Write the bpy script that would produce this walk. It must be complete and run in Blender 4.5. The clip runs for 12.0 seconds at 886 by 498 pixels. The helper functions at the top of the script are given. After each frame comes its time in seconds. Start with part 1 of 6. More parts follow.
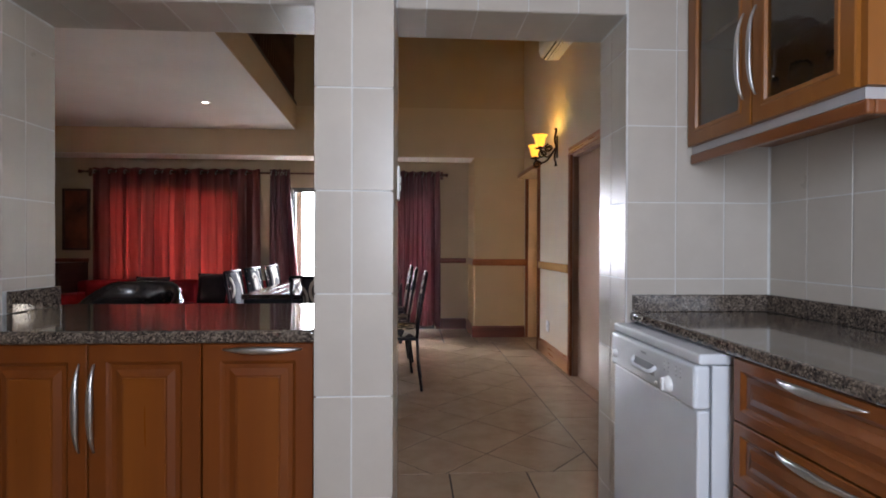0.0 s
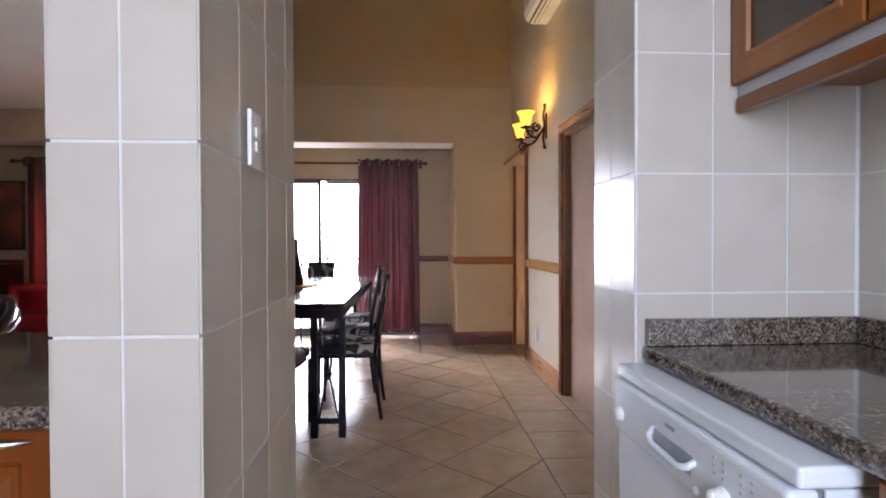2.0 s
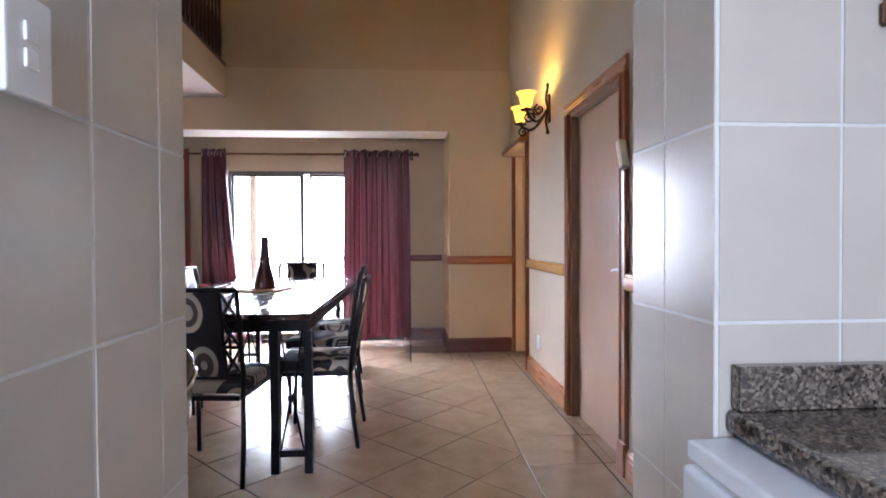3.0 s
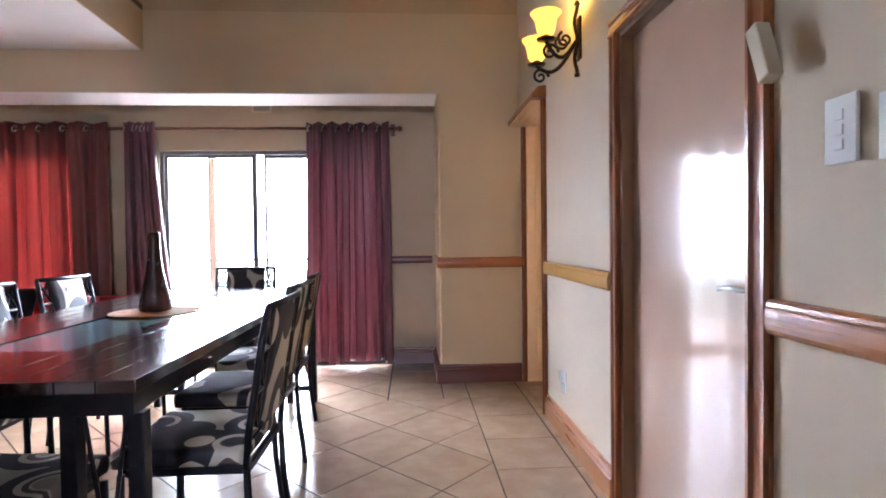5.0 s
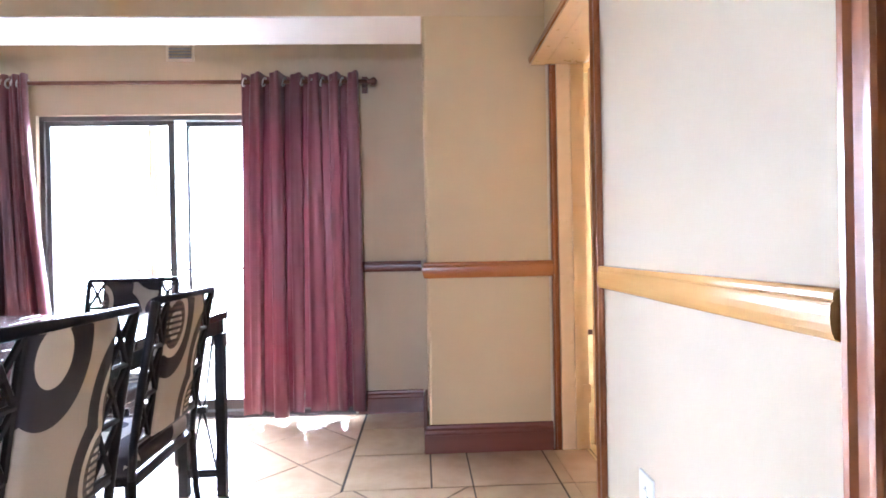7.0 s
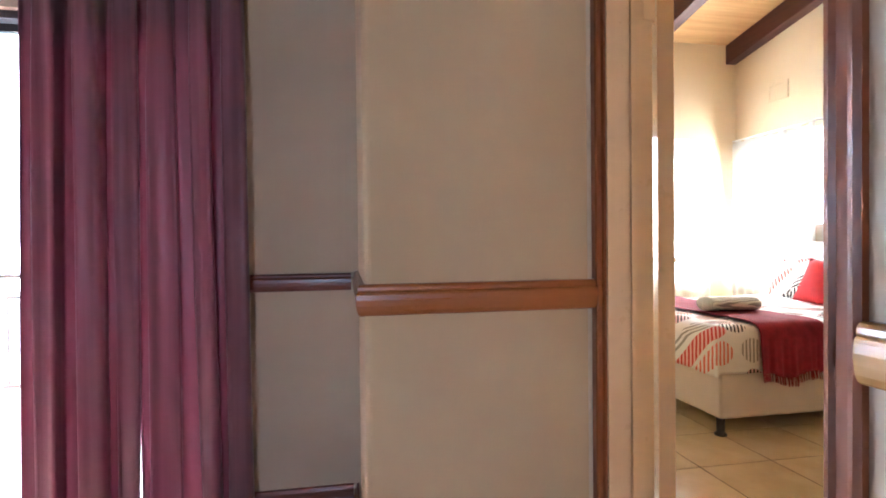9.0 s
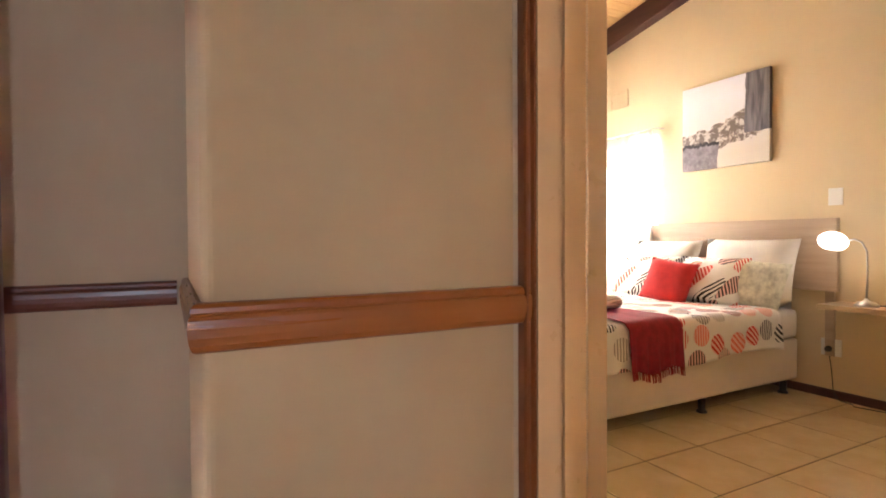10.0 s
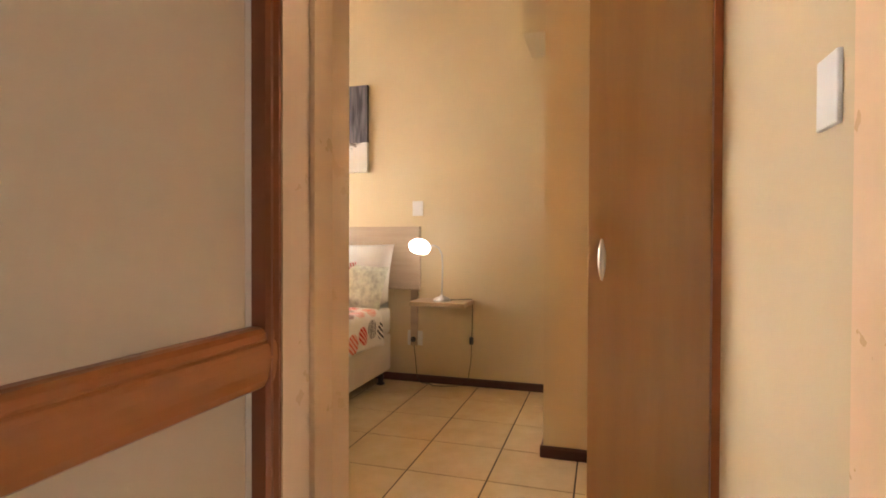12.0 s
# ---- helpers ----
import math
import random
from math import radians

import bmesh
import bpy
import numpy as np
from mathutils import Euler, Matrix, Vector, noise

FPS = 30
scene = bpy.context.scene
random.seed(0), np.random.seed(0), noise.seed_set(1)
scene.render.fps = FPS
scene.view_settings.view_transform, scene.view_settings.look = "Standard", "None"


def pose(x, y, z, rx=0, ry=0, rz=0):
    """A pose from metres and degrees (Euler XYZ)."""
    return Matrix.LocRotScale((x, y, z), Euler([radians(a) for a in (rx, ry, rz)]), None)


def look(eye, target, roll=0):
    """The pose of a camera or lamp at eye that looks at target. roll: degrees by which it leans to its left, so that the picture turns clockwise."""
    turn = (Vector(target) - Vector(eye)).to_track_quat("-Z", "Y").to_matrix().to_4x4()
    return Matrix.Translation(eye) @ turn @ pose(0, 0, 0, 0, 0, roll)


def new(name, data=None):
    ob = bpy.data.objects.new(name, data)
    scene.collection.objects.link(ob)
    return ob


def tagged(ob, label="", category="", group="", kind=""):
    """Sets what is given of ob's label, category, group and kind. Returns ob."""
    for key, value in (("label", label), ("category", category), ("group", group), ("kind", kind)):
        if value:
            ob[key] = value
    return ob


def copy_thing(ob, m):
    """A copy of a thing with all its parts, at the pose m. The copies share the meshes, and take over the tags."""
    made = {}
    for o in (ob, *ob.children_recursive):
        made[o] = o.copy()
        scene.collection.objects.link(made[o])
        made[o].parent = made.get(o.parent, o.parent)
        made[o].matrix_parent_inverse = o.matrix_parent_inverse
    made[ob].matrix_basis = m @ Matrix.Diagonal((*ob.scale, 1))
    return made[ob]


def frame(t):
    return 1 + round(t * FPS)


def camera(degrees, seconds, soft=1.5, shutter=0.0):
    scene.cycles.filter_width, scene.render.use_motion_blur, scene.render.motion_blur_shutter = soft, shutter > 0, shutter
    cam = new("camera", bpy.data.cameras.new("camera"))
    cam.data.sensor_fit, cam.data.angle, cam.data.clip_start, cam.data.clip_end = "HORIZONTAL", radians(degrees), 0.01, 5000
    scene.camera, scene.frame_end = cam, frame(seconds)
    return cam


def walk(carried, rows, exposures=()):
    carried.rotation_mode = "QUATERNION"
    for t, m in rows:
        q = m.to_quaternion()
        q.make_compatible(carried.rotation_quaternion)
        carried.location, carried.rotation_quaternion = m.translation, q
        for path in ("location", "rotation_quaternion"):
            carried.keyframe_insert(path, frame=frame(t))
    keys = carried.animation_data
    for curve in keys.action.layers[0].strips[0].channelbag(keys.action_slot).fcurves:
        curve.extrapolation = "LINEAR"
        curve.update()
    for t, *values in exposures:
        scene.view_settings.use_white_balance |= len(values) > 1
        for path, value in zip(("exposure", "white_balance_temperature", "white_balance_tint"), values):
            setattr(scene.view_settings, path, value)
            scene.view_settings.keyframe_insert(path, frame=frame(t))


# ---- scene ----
cam = camera(80.5, 12.0, soft=1.8)
PATH = [
    (0, (0.448, 0.705, 1.197), (0.568, 2.701, 1.185), 0.2),
    (0.5, (0.495, 0.855, 1.189), (0.616, 2.851, 1.174), 0.2),
    (1, (0.558, 1.024, 1.194), (0.678, 3.02, 1.175), 0.0),
    (1.5, (0.63, 1.202, 1.183), (0.756, 3.198, 1.163), -0.1),
    (2, (0.73, 1.453, 1.201), (0.859, 3.449, 1.174), -0.2),
    (2.5, (0.789, 1.707, 1.186), (0.922, 3.702, 1.155), -0.3),
    (3, (0.832, 1.972, 1.198), (0.965, 3.967, 1.164), -0.3),
    (3.2, (0.846, 2.094, 1.186), (0.978, 4.089, 1.156), -0.2),
    (5, (1.045, 3.279, 1.185), (1.163, 5.275, 1.143), -0.7),
    (5.5, (1.11, 3.635, 1.176), (1.221, 5.632, 1.143), -0.8),
    (6, (1.138, 4.006, 1.165), (1.253, 6.002, 1.137), -0.8),
    (6.5, (1.204, 4.371, 1.139), (1.307, 6.368, 1.118), -1.0),
    (7, (1.238, 4.71, 1.107), (1.321, 6.709, 1.1), -1.1),
    (7.2, (1.214, 4.856, 1.115), (1.311, 6.854, 1.11), -1.0),
    (8.8, (1.238, 5.958, 1.14), (1.482, 7.943, 1.115), -0.7),
    (9, (1.22, 6.066, 1.142), (1.582, 8.033, 1.115), -0.6),
    (9.5, (1.231, 6.313, 1.115), (1.847, 8.216, 1.095), -0.7),
    (10, (1.218, 6.523, 1.134), (2.145, 8.296, 1.1), -0.3),
    (10.5, (1.192, 6.684, 1.149), (2.498, 8.198, 1.11), -0.1),
    (11, (1.227, 6.823, 1.135), (2.825, 8.025, 1.096), 0.1),
    (11.5, (1.297, 6.962, 1.131), (3.09, 7.848, 1.101), 0.2),
    (12, (1.312, 7.054, 1.147), (3.225, 7.636, 1.122), 0.2),
]
EXPOSURES = [(0, 0.98, 6500, 18), (1, 1.3, 6450, 18), (2, 1.6, 6200, 20), (3, 1.8, 5880, 20), (5, 1.9, 5780, 19), (6, 2.2, 5720, 18), (7, 2.78, 5520, 14), (9, 2.02, 5320, 17), (9.5, 1.97, 5900, 19), (10, 1.96, 6280, 19), (11, 2.1, 6230, 18), (12, 2.0, 6230, 17)]
walk(cam, [(t, look(eye, target, roll)) for t, eye, target, roll in PATH], EXPOSURES)

# ---- world and light ----
world = bpy.data.worlds.new("world")
scene.world = world
world.use_nodes = True
_nt = world.node_tree
_sky = _nt.nodes.new("ShaderNodeTexSky")
_sky.sky_type = 'NISHITA'
_sky.sun_disc = False
_sky.sun_elevation = radians(63)
_sky.sun_rotation = radians(-11)
_nt.links.new(_sky.outputs[0], _nt.nodes["Background"].inputs[0])
_nt.nodes["Background"].inputs[1].default_value = 0.15


def lamp(name, kind, energy, color, m, size=None, radius=None):
    d = bpy.data.lights.new(name, kind)
    d.energy, d.color = energy, color
    if size:
        d.shape, d.size, d.size_y = 'RECTANGLE', size[0], size[1]
    if radius is not None:
        d.shadow_soft_size = radius
    ob = new(name, d)
    ob.matrix_basis = m
    return ob


sun = lamp("sun", 'SUN', 4.0, (1.0, 0.95, 0.88), look((0, 10, 20), (2, 0, 0)))
sun.data.angle = radians(0.6)
# sky light through the openings
# kitchen window is unseen: assumed behind the camera, sited to balance the tiles
lamp("kitchen_window_light", 'AREA', 26, (0.76, 0.875, 1.0), look((0.70, -0.30, 1.62), (1.75, 2.4, 0.90)), size=(0.75, 1.1))
lamp("bedroom_window_light", 'AREA', 37, (1.0, 0.94, 0.82), look((5.33, 10.50, 1.45), (2.0, 10.1, 1.0)), size=(0.9, 1.35))
lamp("bedroom_far_window_light", 'AREA', 31, (1.0, 0.94, 0.82), look((4.35, 11.03, 1.45), (4.25, 8.0, 1.0)), size=(1.1, 1.4))
# lit lamps
lamp("sconce_bulb_light", 'POINT', 1.7, (1.0, 0.76, 0.20), pose(1.735, 5.91, 2.30), radius=0.03)
lamp("sconce_bulb_light_low", 'POINT', 1.3, (1.0, 0.76, 0.20), pose(1.725, 6.07, 2.22), radius=0.03)
lamp("bedside_bulb_light", 'POINT', 0.03, (1.0, 0.82, 0.60), pose(5.12, 8.40, 1.04), radius=0.04)
lamp("downlight_light", 'SPOT', 25, (1.0, 0.85, 0.65), look((-1.70, 6.30, 2.66), (-1.70, 6.30, 0)), radius=0.03)

# ---- materials ----


class Mat:
    """A node material built step by step."""

    def __init__(self, name):
        self.m = bpy.data.materials.new(name)
        self.m.use_nodes = True
        self.t = self.m.node_tree
        self.b = self.t.nodes["Principled BSDF"]
        self.out = self.t.nodes["Material Output"]

    def n(self, kind, **k):
        node = self.t.nodes.new(kind)
        for key, v in k.items():
            node.inputs[key].default_value = v
        return node

    def link(self, a, b):
        self.t.links.new(a, b)

    def coord(self, scale=(1, 1, 1), rot=(0, 0, 0), which="Object"):
        tc = self.t.nodes.new("ShaderNodeTexCoord")
        mp = self.t.nodes.new("ShaderNodeMapping")
        mp.inputs["Scale"].default_value = scale
        mp.inputs["Rotation"].default_value = rot
        self.link(tc.outputs[which], mp.inputs[0])
        return mp.outputs[0]

    def ramp(self, fac, stops):
        r = self.t.nodes.new("ShaderNodeValToRGB")
        e = r.color_ramp.elements
        while len(e) < len(stops):
            e.new(0.5)
        for el, (p, c) in zip(e, stops):
            el.position, el.color = p, (*c, 1)
        self.link(fac, r.inputs[0])
        return r.outputs[0]

    def mix(self, fac, a, b, how='MIX'):
        x = self.t.nodes.new("ShaderNodeMix")
        x.data_type, x.blend_type = 'RGBA', how
        for sock, v in ((x.inputs[0], fac), (x.inputs[6], a), (x.inputs[7], b)):
            if hasattr(v, "links"):
                self.link(v, sock)
            else:
                sock.default_value = v if not isinstance(v, tuple) else (*v, 1)[:4]
        return x.outputs[2]

    def math(self, op, a, b=0.0):
        x = self.t.nodes.new("ShaderNodeMath")
        x.operation = op
        for sock, v in zip(x.inputs, (a, b)):
            if hasattr(v, "links"):
                self.link(v, sock)
            else:
                sock.default_value = v
        return x.outputs[0]

    def noise(self, co, scale, detail=4, rough=0.55):
        x = self.n("ShaderNodeTexNoise", Scale=scale, Detail=detail, Roughness=rough)
        self.link(co, x.inputs["Vector"])
        return x.outputs["Fac"]

    def bump(self, h, strength=0.2, dist=0.002):
        x = self.n("ShaderNodeBump", Strength=strength, Distance=dist)
        self.link(h, x.inputs["Height"])
        self.link(x.outputs[0], self.b.inputs["Normal"])

    def set(self, **k):
        for key, v in k.items():
            s = self.b.inputs[key.replace("_", " ")]
            if hasattr(v, "links"):
                self.link(v, s)
            else:
                s.default_value = v if not isinstance(v, tuple) else (*v, 1)[:4]
        return self


def dark(c, f):
    return tuple(x * f for x in c)


def plain(name, color, rough=0.5, metal=0.0, vary=0.12, scale=6, bump=0.08, fine=180, **k):
    """Paint, plastic or metal with a slow stain and a fine grain."""
    m = Mat(name)
    co = m.coord()
    s = m.noise(co, scale, 5)
    m.set(Base_Color=m.ramp(s, [(0.3, dark(color, 1 - vary)), (0.7, dark(color, 1 + vary * 0.5))]), Metallic=metal)
    g = m.noise(co, fine, 2)
    m.set(Roughness=m.math('ADD', m.math('MULTIPLY', m.noise(co, scale * 3, 3), 0.16), max(rough - 0.08, 0.02)))
    m.bump(g, bump, 0.001)
    return m.set(**k).m


def wood(name, a, b, rough=0.35, axis=2, scale=1.0, coat=0.0):
    """Grain that runs along one axis."""
    m = Mat(name)
    sc = [14 * scale] * 3
    sc[axis] = 0.9 * scale
    co = m.coord(tuple(sc))
    f = m.noise(co, 1.0, 6, 0.6)
    co2 = m.coord(tuple(6 * v for v in sc))
    g = m.noise(co2, 1.0, 3)
    col = m.ramp(f, [(0.28, a), (0.5, tuple((p + q) / 2 for p, q in zip(a, b))), (0.72, b)])
    col = m.mix(m.math('MULTIPLY', g, 0.14), col, dark(a, 0.6))
    oi = m.t.nodes.new("ShaderNodeObjectInfo")
    col = m.mix(m.math('MULTIPLY', oi.outputs["Random"], 0.18), col, dark(a, 0.7))
    m.set(Base_Color=col, Roughness=m.math('ADD', m.math('MULTIPLY', g, 0.2), rough - 0.1), Coat_Weight=coat, Coat_Roughness=0.15)
    m.bump(g, 0.12, 0.0008)
    return m.m


def wall_paint(name, color, rough=0.75):
    m = Mat(name)
    co = m.coord()
    big = m.noise(co, 1.3, 4)
    roll = m.noise(co, 90, 3)
    m.set(Base_Color=m.ramp(big, [(0.25, dark(color, 0.93)), (0.75, dark(color, 1.04))]), Roughness=m.math('ADD', m.math('MULTIPLY', big, 0.12), rough - 0.06))
    m.bump(roll, 0.18, 0.0012)
    return m.m


def tile_mat(name, a, b, rough=0.25, scale=7.0, gloss=0.10):
    """Glazed tile; each tile takes its own stretch of the clouding."""
    m = Mat(name)
    oi = m.t.nodes.new("ShaderNodeObjectInfo")
    shift = m.t.nodes.new("ShaderNodeVectorMath")
    shift.operation = 'ADD'
    m.link(m.coord(), shift.inputs[0])
    m.link(m.math('MULTIPLY', oi.outputs["Random"], 40.0), shift.inputs[1])
    co = shift.outputs[0]
    cloud = m.noise(co, scale, 4, 0.55)
    spots = m.noise(co, scale * 12, 3)
    col = m.ramp(cloud, [(0.25, a), (0.75, b)])
    col = m.mix(m.math('MULTIPLY', oi.outputs["Random"], 0.14), col, dark(a, 0.85))
    col = m.mix(m.math('MULTIPLY', spots, 0.12), col, dark(a, 0.75))
    m.set(Base_Color=col, Roughness=m.math('ADD', m.math('MULTIPLY', cloud, gloss), rough - gloss / 2))
    m.bump(m.noise(co, 22, 3), 0.06, 0.002)
    return m.m


def granite(name):
    m = Mat(name)
    co = m.coord()
    v = m.n("ShaderNodeTexVoronoi", Scale=210.0, Randomness=1.0)
    m.link(co, v.inputs["Vector"])
    bw = m.t.nodes.new("ShaderNodeRGBToBW")
    m.link(v.outputs["Color"], bw.inputs[0])
    big = m.noise(co, 38, 5, 0.7)
    f = m.math('ADD', m.math('MULTIPLY', bw.outputs[0], 0.55), m.math('MULTIPLY', big, 0.5))
    col = m.ramp(f, [(0.30, (0.022, 0.017, 0.015)), (0.45, (0.06, 0.046, 0.038)), (0.58, (0.12, 0.092, 0.072)), (0.74, (0.24, 0.195, 0.155))])
    m.set(Base_Color=col, Roughness=0.09, Coat_Weight=0.3)
    return m.m


def fabric_rings(name):
    """Dark upholstery with large cream ovals, black rings and striped patches."""
    m = Mat(name)
    oi = m.t.nodes.new("ShaderNodeObjectInfo")
    shift = m.t.nodes.new("ShaderNodeVectorMath")
    shift.operation = 'ADD'
    m.link(m.coord((4.6, 4.6, 3.3)), shift.inputs[0])
    m.link(m.math('MULTIPLY', oi.outputs["Random"], 7.0), shift.inputs[1])
    co = shift.outputs[0]
    v = m.n("ShaderNodeTexVoronoi", Scale=1.0, Randomness=0.8)
    m.link(co, v.inputs["Vector"])
    d = v.outputs["Distance"]
    ch = m.t.nodes.new("ShaderNodeSeparateColor")
    m.link(v.outputs["Color"], ch.inputs[0])
    pale = m.math('GREATER_THAN', ch.outputs[0], 0.42)
    core = m.math('MULTIPLY', m.math('LESS_THAN', d, 0.40), pale)
    col = m.mix(core, (0.022, 0.017, 0.024), (0.60, 0.52, 0.43))
    arc = m.math('MULTIPLY', m.math('GREATER_THAN', d, 0.25), m.math('LESS_THAN', d, 0.32))
    col = m.mix(m.math('MULTIPLY', arc, core), col, (0.10, 0.07, 0.06))
    half = m.math('MULTIPLY', m.math('LESS_THAN', d, 0.22), m.math('GREATER_THAN', ch.outputs[1], 0.55))
    col = m.mix(m.math('MULTIPLY', half, core), col, (0.36, 0.29, 0.24))
    big = m.math('GREATER_THAN', d, 0.60)
    col = m.mix(big, col, (0.46, 0.39, 0.32))
    wv = m.n("ShaderNodeTexWave", Scale=5.0, Distortion=0.0)
    wv.bands_direction = 'Z'
    m.link(co, wv.inputs["Vector"])
    bars = m.math('MULTIPLY', m.math('GREATER_THAN', wv.outputs["Fac"], 0.55), m.math('GREATER_THAN', ch.outputs[2], 0.72))
    col = m.mix(m.math('MULTIPLY', bars, m.math('LESS_THAN', d, 0.3)), col, (0.03, 0.024, 0.03))
    weave = m.noise(m.coord((400, 400, 400)), 1.0, 2)
    m.set(Base_Color=m.mix(m.math('MULTIPLY', weave, 0.2), col, (0.05, 0.045, 0.05)), Roughness=0.7)
    m.bump(weave, 0.3, 0.001)
    return m.m


def quilt_print(name):
    """White cotton with striped discs in red, orange, grey and black."""
    m = Mat(name)
    tc = m.t.nodes.new("ShaderNodeTexCoord")
    sp = m.t.nodes.new("ShaderNodeSeparateXYZ")
    m.link(tc.outputs["Object"], sp.inputs[0])
    cb = m.t.nodes.new("ShaderNodeCombineXYZ")
    m.link(sp.outputs[0], cb.inputs[0])
    m.link(m.math('ADD', sp.outputs[1], sp.outputs[2]), cb.inputs[1])
    v = m.n("ShaderNodeTexVoronoi", Scale=5.6, Randomness=0.6)
    v.voronoi_dimensions = '2D'
    m.link(cb.outputs[0], v.inputs["Vector"])
    bw = m.t.nodes.new("ShaderNodeSeparateColor")
    m.link(v.outputs["Color"], bw.inputs[0])
    disc = m.math('LESS_THAN', v.outputs["Distance"], 0.41)
    wa = m.n("ShaderNodeTexWave", Scale=13.0, Distortion=0.6)
    wa.bands_direction = 'DIAGONAL'
    m.link(m.coord(), wa.inputs["Vector"])
    wb = m.n("ShaderNodeTexWave", Scale=16.0, Distortion=0.8)
    wb.bands_direction = 'X'
    m.link(m.coord(rot=(0, 0, 0.6)), wb.inputs["Vector"])
    pick = m.math('GREATER_THAN', bw.outputs[1], 0.5)
    st = m.mix(pick, wa.outputs["Color"], wb.outputs["Color"])
    stripes = m.math('GREATER_THAN', st, 0.5)
    ink = m.ramp(bw.outputs[0], [(0.0, (0.03, 0.022, 0.022)), (0.3, (0.62, 0.05, 0.03)), (0.52, (0.75, 0.20, 0.12)), (0.68, (0.36, 0.33, 0.28)), (0.86, (0.03, 0.022, 0.022))])
    ink.node.color_ramp.interpolation = 'CONSTANT'
    ground = m.math('GREATER_THAN', bw.outputs[2], 0.6)
    base = m.mix(m.math('MULTIPLY', m.math('MULTIPLY', disc, ground), 0.55), (0.82, 0.79, 0.74), (0.80, 0.30, 0.22))
    col = m.mix(m.math('MULTIPLY', disc, stripes), base, ink)
    weave = m.noise(m.coord((300, 300, 300)), 1.0, 2)
    m.set(Base_Color=col, Roughness=0.9)
    m.bump(m.math('ADD', weave, m.math('MULTIPLY', m.noise(m.coord(), 14, 4), 4.0)), 0.35, 0.004)
    return m.m


def curtain_mat(name, a, b, glow=0.35):
    m = Mat(name)
    co = m.coord((14, 14, 0.4))
    f = m.noise(co, 1.0, 4)
    weave = m.noise(m.coord((500, 500, 500)), 1.0, 2)
    col = m.ramp(f, [(0.3, a), (0.7, b)])
    m.set(Base_Color=col, Roughness=0.36, Sheen_Weight=0.15)
    m.bump(weave, 0.15, 0.001)
    tr = m.t.nodes.new("ShaderNodeBsdfTranslucent")
    m.link(col, tr.inputs[0])
    mx = m.t.nodes.new("ShaderNodeMixShader")
    mx.inputs[0].default_value = glow
    m.link(m.b.outputs[0], mx.inputs[1])
    m.link(tr.outputs[0], mx.inputs[2])
    m.link(mx.outputs[0], m.out.inputs[0])
    return m.m


def glass_mat(name, tint=(1, 1, 1), rough=0.0):
    m = Mat(name)
    if rough:
        m.bump(m.noise(m.coord(), 26, 2), 0.5, 0.004)
    return m.set(Base_Color=tint, Roughness=rough, Transmission_Weight=1.0, IOR=1.45).m


def glow_mat(name, color, strength):
    m = Mat(name)
    return m.set(Base_Color=color, Emission_Color=color, Emission_Strength=strength).m


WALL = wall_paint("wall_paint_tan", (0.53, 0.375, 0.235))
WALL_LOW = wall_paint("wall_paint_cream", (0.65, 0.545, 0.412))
# Cream warmed in colour for sconce and doorway light on the pier.
WALL_PIER = wall_paint("wall_paint_pier_warm_lit", (0.61, 0.447, 0.268))
# Shaded copy of the cream: window wall's dimness is in the colour.
WALL_NORTH = wall_paint("wall_paint_cream_shaded", (0.52, 0.40, 0.28))
# Tan wall paint made lighter for the light that the beam catches.
WALL_BEAM = wall_paint("wall_paint_beam_lightened", (0.60, 0.45, 0.30))
WALL_BED = wall_paint("wall_paint_bedroom", (0.66, 0.53, 0.33))
CEIL = wall_paint("ceiling_white", (0.82, 0.78, 0.76))
TRIM = wood("trim_wood", (0.25, 0.072, 0.022), (0.34, 0.110, 0.034), 0.32, axis=2, scale=0.5, coat=0.2)
TRIM_Y = wood("trim_wood_y", (0.33, 0.115, 0.032), (0.46, 0.18, 0.055), 0.30, axis=1, scale=0.5, coat=0.25)
TRIM_X = wood("trim_wood_x", (0.28, 0.072, 0.012), (0.46, 0.155, 0.032), 0.30, axis=0, scale=0.5, coat=0.1)
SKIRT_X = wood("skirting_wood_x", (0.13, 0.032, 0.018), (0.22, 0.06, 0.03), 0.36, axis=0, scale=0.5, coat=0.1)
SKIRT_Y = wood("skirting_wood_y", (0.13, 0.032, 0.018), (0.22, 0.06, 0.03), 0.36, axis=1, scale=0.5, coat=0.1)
# Cherry brown, darkened further in colour for the dim bar fronts.
CAB = wood("cabinet_cherry", (0.145, 0.032, 0.004), (0.215, 0.056, 0.007), 0.34, axis=2, scale=0.6, coat=0.08)
CAB_WALL = wood("cabinet_honey", (0.225, 0.072, 0.009), (0.32, 0.115, 0.016), 0.34, axis=2, scale=0.6, coat=0.08)
CAB_PANEL = wood("cabinet_panel", (0.19, 0.046, 0.005), (0.27, 0.076, 0.009), 0.32, axis=2, scale=0.6, coat=0.1)
# Same cherry kept lighter in colour for the better lit drawers.
CAB_Y = wood("cabinet_cherry_y_lit", (0.165, 0.043, 0.006), (0.24, 0.073, 0.011), 0.32, axis=1, scale=0.6, coat=0.25)
WARD = wood("wardrobe_veneer", (0.44, 0.245, 0.105), (0.56, 0.335, 0.15), 0.35, axis=2, scale=0.6)
PINE = wood("pine_boards", (0.50, 0.28, 0.10), (0.70, 0.44, 0.19), 0.4, axis=0)
BEAM = wood("beam_stain", (0.05, 0.016, 0.013), (0.10, 0.032, 0.024), 0.45, axis=1)
TABLE = wood("table_stain", (0.020, 0.010, 0.009), (0.05, 0.022, 0.017), 0.16, axis=1, coat=0.6)
